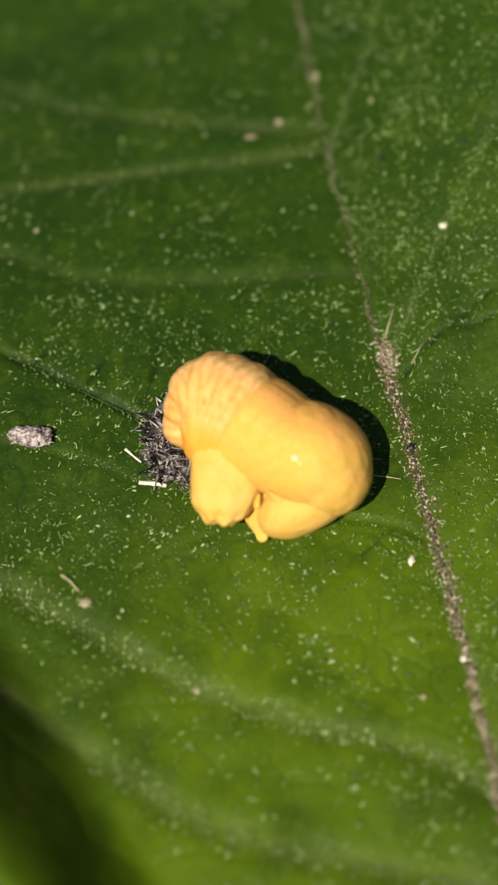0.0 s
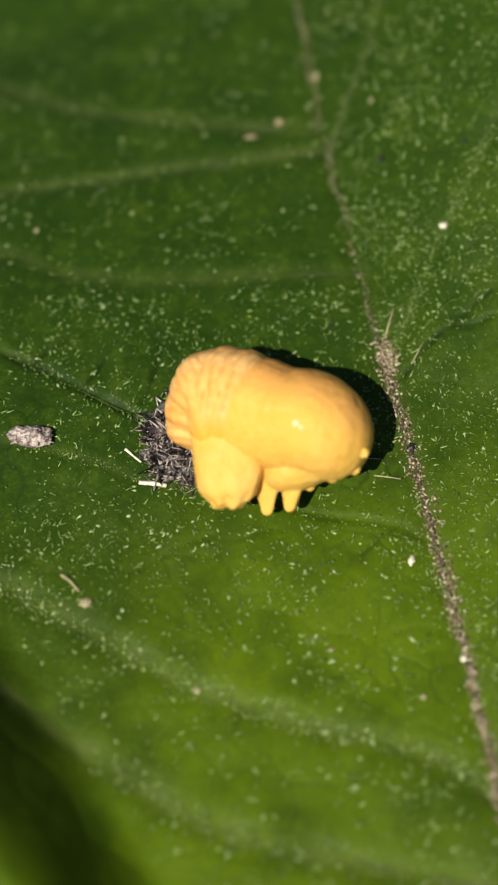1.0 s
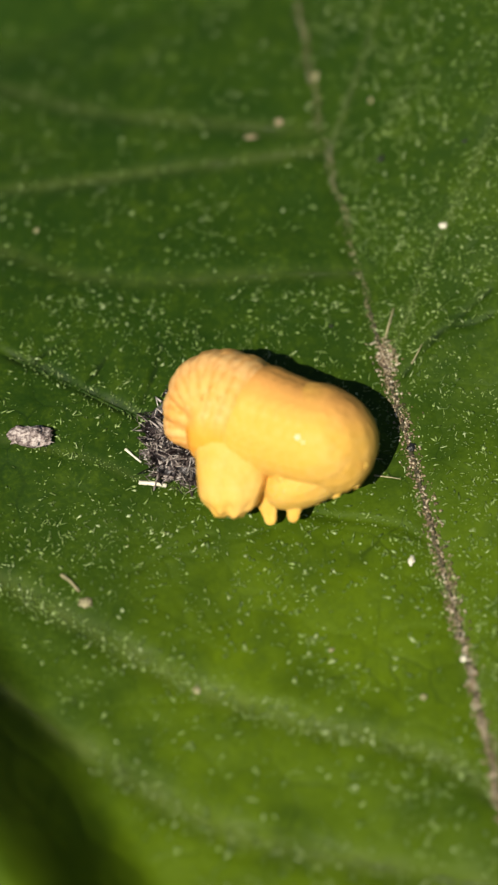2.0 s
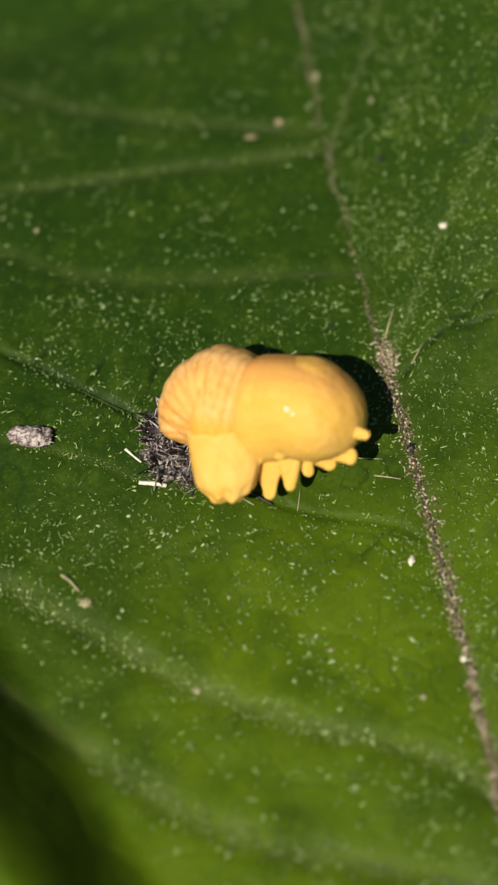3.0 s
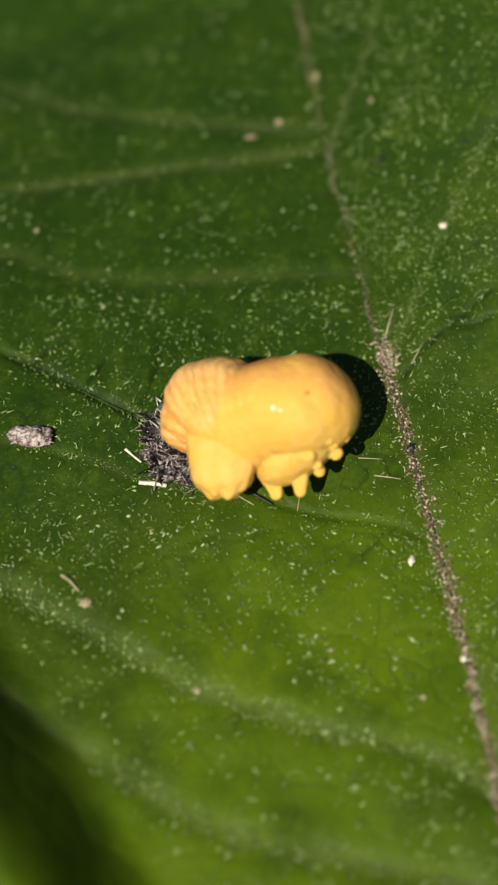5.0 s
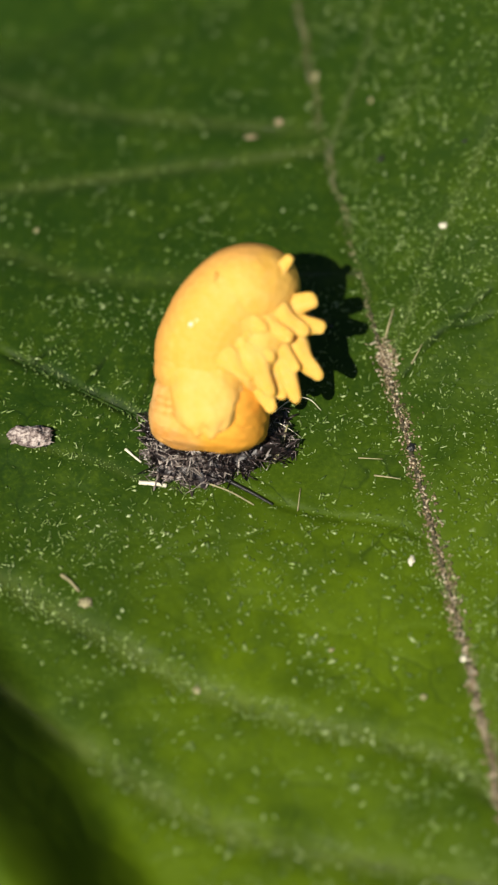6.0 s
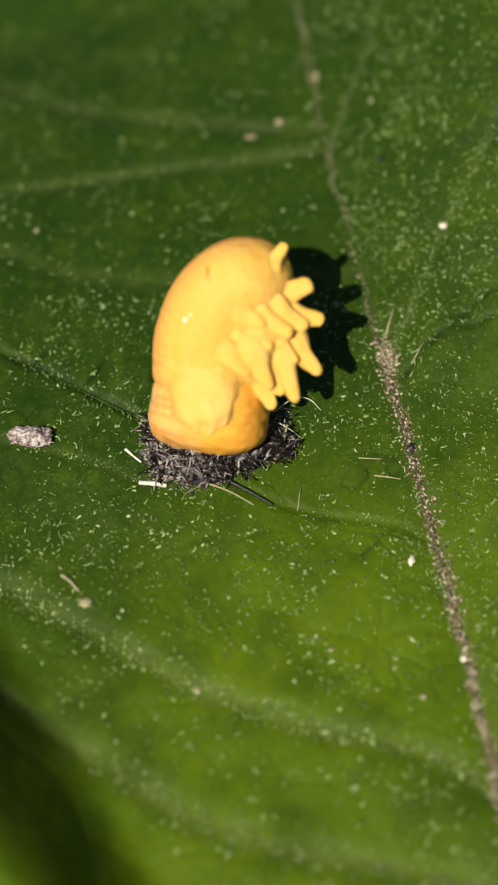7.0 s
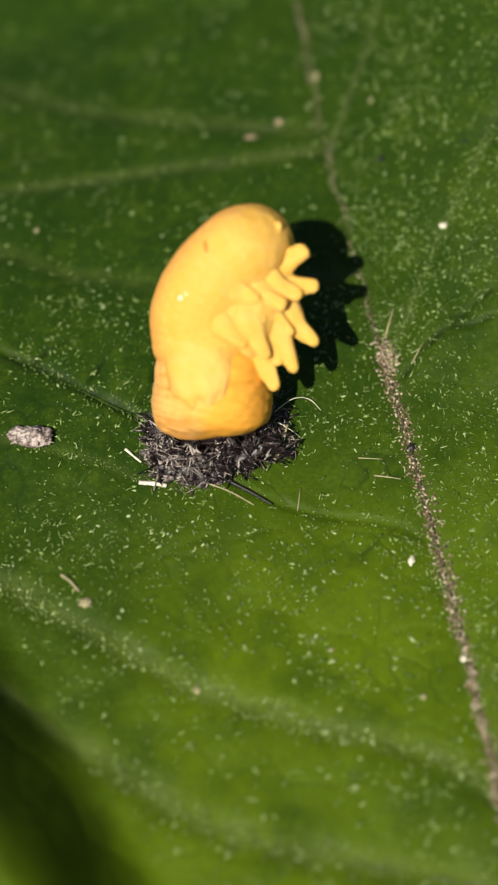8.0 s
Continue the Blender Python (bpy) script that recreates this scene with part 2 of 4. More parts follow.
# thin dark sunken veinlets, mm; their dark colour includes the grooves' shade
CRACKS = [
    [(-6.0, 2.57), (-5.1, 2.15), (-4.2, 1.62), (-3.1, 0.98), (-2.4, 0.55)],
    [(-3.98, 1.75), (-3.66, 2.27), (-3.28, 2.99)],
    [(-2.60, 1.13), (-2.30, 2.11), (-2.18, 2.89)],
    [(-5.40, 2.27), (-4.99, 2.71), (-4.51, 3.05)],
    [(3.80, 1.85), (4.40, 2.55), (5.30, 3.35), (6.00, 3.95)],
    [(4.09, 2.40), (4.84, 3.00), (5.59, 3.05), (6.00, 3.25)],
    [(-3.19, -3.71), (-2.45, -3.37), (-1.87, -2.94), (-0.83, -2.50)],
    [(-1.87, -5.24), (-1.50, -4.74), (-1.63, -4.14)],
    [(3.32, -5.05), (3.81, -4.92), (4.65, -5.05)],
    [(3.95, 9.9), (4.26, 10.4), (4.93, 10.5)],
    [(4.93, 9.7), (5.42, 10.1), (6.0, 10.1)],
    [(5.5, 5.1), (6.0, 5.5)],
]
CRACK_LINES = [np.array([(p.x, p.y) for p in smooth_path([(x, y, 0) for x, y in pts], 6)]) for pts in CRACKS]
VEIN_LINES = [np.array([(p.x, p.y) for p in smooth_path([(x, y, 0) for x, y in pts], 6)]) for pts, *_ in VEINS]


def near_line(x, y, line):
    """Distance from points to a polyline."""
    best = np.full(np.shape(x), 1e9)
    for (ax, ay), (bx, by) in zip(line[:-1], line[1:]):
        dx, dy = bx - ax, by - ay
        t = np.clip(((x - ax) * dx + (y - ay) * dy) / (dx * dx + dy * dy + 1e-12), 0, 1)
        best = np.minimum(best, np.hypot(x - ax - t * dx, y - ay - t * dy))
    return best


def step(a, b, v):
    t = np.clip((v - a) / (b - a), 0, 1)
    return t * t * (3 - 2 * t)


def leaf_z(x, y, lines=True):
    """Height of the leaf's upper side, mm."""
    x, y = np.asarray(x, float), np.asarray(y, float)
    s = x - midrib_x(y)
    r, lft = 0.5 * (s + np.sqrt(s * s + 0.6)), 0.5 * (-s + np.sqrt(s * s + 0.6))
    up = np.clip((y - 1.0) / 9, 0, 1.6)
    z = r * (0.14 + 0.42 * up) - lft * 0.14 * up ** 1.5 - 0.35 * up ** 2
    # soft swelling of the blade between the veins
    z = z + 0.05 * np.sin(1.3 * x + 0.7 * y) * np.sin(0.9 * y - 0.5 * x + 1) + 0.025 * np.sin(3.1 * x - 1.2 * y) * np.sin(2.3 * y + x)
    # fold along the blade's outer side
    q = 0.85 * (x + 5.64) + 0.53 * (y + 5.99) - 0.55
    z = z + 3.1 * (1 - step(-3.1, 0.1, q)) - 0.35 * np.clip(-2.9 - q, 0, 20)
    if lines:
        z = z - 0.10 * np.exp(-(s / 0.32) ** 2)
        for line, (_, width, deep, _) in zip(VEIN_LINES, VEINS):
            z = z - deep * np.exp(-(near_line(x, y, line) / (width * 1.6)) ** 2)
    return z


GRID = 0.06
GX, GY = np.arange(-9.5, 8.6, GRID), np.arange(-13.5, 18.6, GRID)
GZ = leaf_z(*np.meshgrid(GX, GY))


def leaf_h(x, y):
    """The leaf's height at one point, mm, from a table."""
    i, j = min(max((x - GX[0]) / GRID, 0), len(GX) - 2.001), min(max((y - GY[0]) / GRID, 0), len(GY) - 2.001)
    a, b = int(i), int(j)
    u, v = i - a, j - b
    return float((GZ[b, a] * (1 - u) + GZ[b, a + 1] * u) * (1 - v) + (GZ[b + 1, a] * (1 - u) + GZ[b + 1, a + 1] * u) * v)


def leaf_point(x, y, above=0.0):
    return Vector((x, y, leaf_h(x, y) + above)) * MM


def spaced(lo, a, b, hi, fine, coarse):
    return np.concatenate([np.arange(lo, a, coarse), np.arange(a, b, fine), np.arange(b, hi + coarse, coarse)])


def build_leaf():
    leaf = tagged(new("leaf"), "broad dark green leaf with pale sunken veins lying on the ground", "leaf")
    ys, us = spaced(-34, -13, 17, 40, 0.085, 0.8), spaced(-20, -8.5, 7.5, 20, 0.085, 0.6)
    u, y = np.meshgrid(us, ys)
    # the blade narrows to its base and its tip
    half = np.sqrt(np.clip(1 - ((y - 3) / 38.5) ** 2, 0.003, 1))
    x = u * np.where(np.abs(y - 2) < 16, 1, half / 0.90)
    z = leaf_z(x, y)
    vein = np.zeros_like(x)
    for line, (_, width, _, pale) in zip(VEIN_LINES, VEINS):
        vein = np.maximum(vein, pale * np.exp(-(near_line(x, y, line) / width) ** 2))
    vein *= 0.45 + 0.75 * np.clip(0.5 + 0.5 * np.sin(2.9 * x + 1.7 * y) * np.sin(4.3 * x - 2.1 * y + 1), 0, 1)
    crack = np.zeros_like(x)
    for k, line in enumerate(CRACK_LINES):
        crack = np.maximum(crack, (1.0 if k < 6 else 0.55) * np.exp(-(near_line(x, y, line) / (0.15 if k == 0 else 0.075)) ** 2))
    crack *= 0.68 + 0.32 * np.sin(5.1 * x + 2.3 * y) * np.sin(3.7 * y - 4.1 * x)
    z = z - 0.09 * crack
    s = x - midrib_x(y)
    vein = np.maximum(vein, (0.26 - 0.24 * step(1, 5, y)) * np.exp(-(s / 0.18) ** 2))
    # light painted into the tone: upper left turned from the sun, lower blade bright
    hue_and_light = 0.36 + 0.04 * np.tanh(s * 0.35 + 0.6) * step(-2, 6, y)
    hue_and_light = hue_and_light * step(-2, 6, y) + (1 - step(-2, 6, y)) * (0.35 + 0.65 * step(1.0, -4.5, y))
    hue_and_light = hue_and_light * (0.30 + 0.65 * step(8, -3, y - 1.2 * s))
    # two yellowed patches of the blade, one painted for the pupa's bounced light
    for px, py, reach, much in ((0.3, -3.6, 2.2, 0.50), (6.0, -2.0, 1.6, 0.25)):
        hue_and_light = hue_and_light + much * np.exp(-((x - px) ** 2 + (0.8 * (y - py)) ** 2) / reach ** 2)
    hue_and_light = np.clip(hue_and_light, 0, 1)
    nx, ny = len(us), len(ys)
    verts = np.stack([x, y, z], -1).reshape(-1, 3)
    under = verts - (0, 0, 0.28)
    faces = []
    for j in range(ny - 1):
        k = j * nx
        faces.extend((k + i, k + i + 1, k + i + 1 + nx, k + i + nx) for i in range(nx - 1))
    me = bpy.data.meshes.new("blade")
    total = len(verts)
    rim = [j * nx for j in range(ny)] + [(ny - 1) * nx + i for i in range(1, nx)] + [j * nx + nx - 1 for j in range(ny - 2, -1, -1)] + list(range(nx - 2, 0, -1))
    skirt = {v: total + i for i, v in enumerate(rim)}
    edge = [(a, b, skirt[b], skirt[a]) for a, b in zip(rim, rim[1:] + rim[:1])]
    me.from_pydata(np.vstack([verts, under[rim]]).astype(float) * MM, [], faces + edge)
    for name, values in (("vein", vein), ("hue_and_light", hue_and_light), ("crack", crack)):
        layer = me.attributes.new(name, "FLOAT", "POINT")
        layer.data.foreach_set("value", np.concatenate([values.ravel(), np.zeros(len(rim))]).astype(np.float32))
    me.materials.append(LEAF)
    me.shade_smooth()
    part("blade", me, leaf)
    build_ground(float(verts[:, 2].min()) - 0.29)
    # midrib: a low uneven cord in its groove
    ys = np.arange(-33, 39, 0.12)
    rng = random.Random(3)
    heights = leaf_z(midrib_x(ys), ys)
    pts = [Vector((midrib_x(v) + rng.uniform(-0.02, 0.02), v, h - 0.035)) * MM for v, h in zip(ys, heights)]
    part("midrib", mesh_of("midrib", *tube(pts, [((0.085 if v < 2 else max(0.028, 0.085 - 0.02 * (v - 2))) + rng.uniform(-0.012, 0.012)) * MM for v in ys], 8, 0.8), MIDRIB), leaf, "brown scurfy midrib")
    # side veins: low cords sunk in their valleys
    for line, (_, width, _, pale) in zip(VEIN_LINES, VEINS):
        inner = [p for p in line if -9 < p[0] < 8 and -12.5 < p[1] < 17.5]
        pts = [leaf_point(p[0], p[1], -0.046 if pale else -0.07) for p in inner]
        n = len(pts)
        radii = [(0.052 - 0.018 * i / n + rng.uniform(-0.006, 0.006)) * MM for i in range(n)]
        part("side_vein", mesh_of("side_vein", *tube(pts, radii, 8), VEIN if pale else LEAF), leaf, "pale green side vein")
    return leaf


def build_ground(z):
    """Bare soil under the leaf, out to the horizon."""
    n, rim = 40, [0.0, 0.05, 0.15, 0.4, 1.2, 4.0, 15.0, 60.0, 300.0, 1500.0]
    verts, faces = [(0, 0, z * MM)], []
    for r in rim[1:]:
        for k in range(n):
            a = 2 * math.pi * k / n
            verts.append((r * math.cos(a), r * math.sin(a), z * MM - (0 if r < 0.06 else 0.002 + 0.004 * noise.noise(Vector((r * 3 * math.cos(a), r * 3 * math.sin(a), 4))))))
    faces += [(0, 1 + k, 1 + (k + 1) % n) for k in range(n)]
    for i in range(len(rim) - 2):
        for k in range(n):
            a, b = 1 + i * n + k, 1 + i * n + (k + 1) % n
            faces.append((a, a + n, b + n, b))
    tagged(new("ground", mesh_of("ground", verts, faces, SOIL)), "bare dark brown soil", "ground", kind="structure")


leaf = build_leaf()


def in_view(rng):
    return rng.uniform(-7.6, 6.9), rng.uniform(-11.5, 16)


def build_specks():
    rng = random.Random(11)
    pile, hairs = Pile(), Pile()
    made = 0
    while made < 13500:
        x, y = in_view(rng)
        s = x - midrib_x(y)
        dens = 0.5 + 0.9 * noise.noise(Vector((x * 0.6, y * 0.6, 2))) + 0.6 * noise.noise(Vector((x * 1.9, y * 1.9, 7)))
        dens = (dens + 0.2) * (1.6 if y < 8 else 0.8) if s > 0 else dens * 0.35 if y > 4.5 else dens * 1.2 if y > -4.5 else dens * 0.45
        fold = 0.85 * (x + 5.64) + 0.53 * (y + 5.99) - 0.55
        if rng.random() > dens or fold < 0.2:
            continue
        size = MM * (0.012 + 0.036 * rng.random() ** 3)
        if y < -4.5 and s < 0:
            size *= 1.25
        pile.add(*pebble(leaf_point(x, y, 0.008), size, rng.uniform(0, 6.3), rng, 0.6, rng.uniform(1.0, 2.6)))
        made += 1
        if rng.random() < 0.10:
            a, ln = rng.uniform(-0.9, 1.9), rng.uniform(0.06, 0.17)
            pts = [leaf_point(x + math.cos(a) * ln * t, y + math.sin(a) * ln * t, 0.012 + 0.05 * t) for t in (0, 0.5, 1)]
            hairs.add(*tube(pts, [0.015 * MM, 0.013 * MM, 0.006 * MM], 4))
    part("speck", pile.mesh("speck", SPECK), leaf, "pale pinhead specks on the blade")["kind"] = "stuff"
    part("leaf_hair", hairs.mesh("leaf_hair", SPECK), leaf, "short pale hairs on the blade")["kind"] = "stuff"


def build_scurf():
    rng = random.Random(5)
    pile, green = Pile(), Pile()
    for _ in range(3400):
        y = rng.uniform(-11, 16)
        if y > 3 and rng.random() < 0.6:
            continue
        x = midrib_x(y) + rng.gauss(0, (0.125 if y > -5 else 0.075) if y < 3 else 0.06) + 0.05 * math.sin(y * 3)
        pile.add(*pebble(leaf_point(x, y, 0.045), MM * rng.uniform(0.012, 0.052 if y < 3 else 0.03), rng.uniform(0, 6.3), rng, 0.6))
    # line, pieces, spread, largest size
    for which, count, spread, most in ((7, 420, 0.10, 0.035), (3, 170, 0.16, 0.032), (5, 650, 0.17, 0.055), (6, 240, 0.17, 0.055), (4, 160, 0.09, 0.03), (8, 90, 0.1, 0.04), (0, 60, 0.15, 0.05)):
        line = VEIN_LINES[which]
        for _ in range(count):
            k = rng.randrange(len(line) - 7)
            p = line[k] + (line[k + 1] - line[k]) * rng.random()
            green.add(*pebble(leaf_point(p[0] + rng.gauss(0, spread), p[1] + rng.gauss(0, spread), 0.015), MM * rng.uniform(0.014, most), rng.uniform(0, 6.3), rng, 0.6))
    # a crust where the side vein leaves the midrib
    for _ in range(160):
        x, y = 3.40 + rng.gauss(0, 0.14), 2.35 + rng.gauss(0, 0.22)
        pile.add(*pebble(leaf_point(x, y, 0.05), MM * rng.uniform(0.02, 0.055), rng.uniform(0, 6.3), rng, 0.7))
    part("vein_fleck", green.mesh("vein_fleck", SPECK), leaf, "pale green flecks along the side veins")["kind"] = "stuff"
    part("scurf", pile.mesh("scurf", SCURF), leaf, "tan and brown flaky scurf along the veins")["kind"] = "stuff"


build_specks()
build_scurf()

# ---- the shed skin round the pupa's foot ----
FOOT = (-0.85, 0.25)


def skin_rise(a):
    """How high the crumpled rim stands, by its bearing."""
    return 0.62 + 0.30 * math.exp(-((a - 0.1) / 0.7) ** 2) + 0.25 * math.exp(-((abs(a) - 3.0) / 0.4) ** 2) + 0.12 * math.exp(-((a + 1.3) / 0.6) ** 2) - 0.15 * math.exp(-((a + 2.5) / 0.3) ** 2)


def build_skin():
    rng = random.Random(21)
    skin = tagged(new("shed_skin"), "crumpled black spiny shed skin round the pupa's foot", "insect skin")
    skin.location = leaf_point(*FOOT)
    base = Vector(skin.location)
    rings, sides = 26, 130
    verts, faces = [], []

    def rim(a, f):
        """A point of the cup: f from its hem to its lip."""
        reach = 1 + 0.30 * math.exp(-((a + 2.35) / 0.45) ** 2) + 0.10 * math.exp(-((a + 0.3) / 0.4) ** 2) - 0.14 * math.exp(-((a + 1.15) / 0.35) ** 2)
        lump = 1 + 0.26 * noise.noise(Vector((math.cos(a) * 2.6, math.sin(a) * 2.6, f * 3))) + 0.07 * noise.noise(Vector((math.cos(a) * 9, math.sin(a) * 9, f * 8))) + 0.05 * noise.noise(Vector((math.cos(a) * 22, math.sin(a) * 22, f * 16)))
        rx, ry = (1.62 - 0.58 * f) * reach * lump, (1.20 - 0.46 * f) * reach * lump
        x, y = FOOT[0] + 0.05 + rx * math.cos(a), FOOT[1] - 0.12 + ry * math.sin(a)
        z = leaf_h(x, y) - 0.04 + skin_rise(a) * math.sin(min(f, 1) * 1.57) * (1 - 1.05 * max(f - 1, 0)) * (1 + 0.35 * noise.noise(Vector((x * 4, y * 4, 5))))
        return Vector((x, y, z))

    for i in range(rings):
        for j in range(sides):
            verts.append(rim(-math.pi + 2 * math.pi * j / sides, 1.75 * i / (rings - 1)) * MM - base)
    for i in range(rings - 1):
        for j in range(sides):
            k = (j + 1) % sides
            faces.append((i * sides + j, i * sides + k, (i + 1) * sides + k, (i + 1) * sides + j))
    faces.append(tuple((rings - 1) * sides + j for j in range(sides)))
    part("crumpled_cup", mesh_of("crumpled_cup", verts, faces, CRUST), skin)

    def spines(count, thin, thick, most=None):
        pile = Pile()
        for _ in range(count):
            a = rng.uniform(-math.pi, math.pi) if most is None or rng.random() < 0.3 else rng.gauss(most, 0.5)
            start = rim(a, 1.25 * rng.random())
            out = Vector((math.cos(a) + rng.gauss(0, 0.9), math.sin(a) + rng.gauss(0, 0.9), rng.uniform(-0.4, 1.1))).normalized()
            ln = rng.uniform(0.08, 0.27) * (1.5 if rng.random() < 0.12 else 1)
            bend = Vector((rng.gauss(0, 0.15), rng.gauss(0, 0.15), rng.gauss(0, 0.10)))
            pts = [start, start + out * ln * 0.4 + bend * 0.6, start + out * ln * 0.8 + bend, start + out * ln]
            for p in pts:
                p.z = max(p.z, leaf_h(p.x, p.y) + 0.02)
            r = rng.uniform(thin, thick) * (2.0 if rng.random() < 0.14 else 1)
            pile.add(*tube([p * MM - base for p in pts], [r * MM, r * MM, r * 0.8 * MM, r * 0.35 * MM], 5))
        return pile

    part("spine", spines(950, 0.008, 0.024).mesh("spine", SKIN), skin, "tangle of black and grey spines")["kind"] = "stuff"
    part("pale_bristle", spines(280, 0.007, 0.024, -2.25).mesh("pale_bristle", FRAY), skin, "pale broken bristles")["kind"] = "stuff"
    clods = Pile()
    for _ in range(300):
        a = rng.uniform(-math.pi, math.pi)
        p = rim(a, 1.25 * rng.random() - 0.08)
        p.z = max(p.z, leaf_h(p.x, p.y) + 0.01)
        clods.add(*pebble(p * MM - base, MM * rng.uniform(0.025, 0.085), rng.uniform(0, 6.3), rng, 0.75))
    part("crumb_crust", clods.mesh("crumb_crust", SKIN), skin, "brown and black crumbs of broken skin")["kind"] = "stuff"
    # a thin grey flap of old skin standing at one side
    verts, faces = [], []
    for i in range(9):
        for j in range(7):
            u, v = i / 8, j / 6
            p = Vector((-2.30 - 0.10 * math.sin(u * 3) + 0.34 * v, 0.15 + 0.75 * u + 0.1 * v, 0))
            p.z = leaf_h(p.x, p.y) + 0.05 + 0.62 * v * math.sin(0.4 + u * 2.3) + 0.05 * noise.noise(Vector((u * 4, v * 4, 1)))
            verts.append(p * MM - base)
    for i in range(8):
        for j in range(6):
            k = i * 7 + j
            faces.append((k, k + 1, k + 8, k + 7))
    flap = part("flap", mesh_of("flap", verts, faces, GREY), skin, "thin grey flap of old skin")
    flap.modifiers.new("thickness", "SOLIDIFY").thickness = 0.03 * MM
    return skin


build_skin()

# ---- the pupa ----
# its own space faces the lens: x across, y up, z towards the eye, in mm
STAGE = Matrix(((1, 0, 0), (0, math.sin(TILT), -math.cos(TILT)), (0, math.cos(TILT), math.sin(TILT)))).to_4x4()


def egg(name, centre, axes, radii, material, wobble, shape=None, rings=56, sides=72):
    """A lumpy egg; axes: three unit vectors, radii along them."""
    c = Vector(centre)
    ax = [Vector(a) for a in axes]
    verts, faces = [], []
    for i in range(rings + 1):
        la = math.pi * i / rings
        for j in range(sides):
            lo = 2 * math.pi * j / sides
            d = Vector((-math.cos(la), math.sin(la) * math.cos(lo), math.sin(la) * math.sin(lo)))
            k = 1 + wobble * noise.noise(d * 2.1 + c) + wobble * 0.4 * noise.noise(d * 5.3)
            if shape:
                k *= shape(d)
            verts.append((c + sum((a * (r * k * e) for a, r, e in zip(ax, radii, d)), Vector())) * MM)
    for i in range(rings):
        for j in range(sides):
            k = (j + 1) % sides
            faces.append((i * sides + j, i * sides + k, (i + 1) * sides + k, (i + 1) * sides + j))
    return mesh_of(name, verts, faces, material)


# the pupa's build: rings along a bending back, all in one lens-facing space (mm)
SLOPE = (0.33, 0.15)  # how the bending plane leans towards the lens, across and up
SIDE = Vector((-SLOPE[0], -SLOPE[1], 1)).normalized()  # out of the near flank
# rings from tail to head: half-length, depth from back to belly, half-width
ABDOMEN_RINGS = [(0.66, 1.00, 1.00), (0.72, 1.22, 1.25), (0.74, 1.34, 1.38), (0.74, 1.38, 1.42), (0.74, 1.38, 1.44), (0.76, 1.36, 1.44), (0.84, 1.34, 1.42)]
THORAX, WAIST = (1.40, 1.17, 1.50), (0.95, 1.27, 1.42)
HEAD = (1.24, 1.05, 1.28)
BELLY = (1.22, 0.70, 1.02)
FORE = 11  # close-set rings from the waist over the thorax to the head


def fore_size(k):
    """Ring sizes that swell from the waist to the thorax and narrow to the head."""
    f = k / (FORE - 1)
    a, b, t = (WAIST, THORAX, min(f / 0.35, 1)) if f < 0.5 else (THORAX, HEAD, (f - 0.5) / 0.5)
    t = t * t * (3 - 2 * t)
    return tuple(u + (v - u) * t for u, v in zip(a, b))


FORE_RINGS = [fore_size(k) for k in range(FORE)]
# lobes: length, thickness at the root and at the tip, the ring that they hang from,
# distance out to the near side, how far they hang straight down
LONG_LOBES = [(1.15, 0.48, 0.17, 9, 0.40, 0.7), (1.35, 0.52, 0.16, 11, 0.40, 0.7), (1.35, 0.54, 0.16, 12, 0.05, 0.6), (1.25, 0.58, 0.18, 14, 0.1, 0.25), (1.20, 0.60, 0.20, 15, 0.1, 0.1), (0.85, 0.28, 0.11, 17, 0.45, 0.0)]
SHORT_LOBES = [(1.10, 0.54, 0.18, 13, 0.72, 0.5), (1.25, 0.56, 0.17, 12, 0.84, 0.6), (1.25, 0.56, 0.16, 10, 0.90, 0.7), (1.05, 0.42, 0.13, 8, 0.84, 0.8)]
FILL_LOBES = [(1.00, 0.48, 0.17, 14, 0.42, 0.3), (1.10, 0.50, 0.16, 12, 0.45, 0.5), (0.95, 0.46, 0.14, 10, 0.50, 0.6), (0.80, 0.42, 0.16, 13, 0.98, 0.3), (0.90, 0.44, 0.18, 11, 1.05, 0.3), (0.85, 0.42, 0.15, 9, 1.10, 0.4)]


def plane_z(x, y):
    return 1.0 + SLOPE[0] * (x + 1.6) + SLOPE[1] * (y - 0.4)


def seen(x, y, out=0.0):
    """A place in the bending plane that shows at (x, y), moved out towards the lens."""
    z = plane_z(x, y) + out
    k = 1 - z / 48.9
    return Vector((x * k, y * k, z))


def on_axes(x, y, z, at):
    """A pose from three axes and a place in mm."""
    m = Matrix((x, y, z)).transposed().to_4x4()
    m.translation = Vector(at) * MM
    return m


def lobe_pose(x, y, ring, out, hang, low=0.9):
    """A lobe with its tip at (x, y), pointing away from the belly side of its ring."""
    tip = seen(x, y, out)
    root = ring.translation / MM - ring.col[1].xyz * low + SIDE * out
    way = ((tip - root).normalized() + Vector((0, -hang, 0))).normalized()
    across = SIDE.cross(way).normalized()
    return on_axes(way, across, way.cross(across), tip)


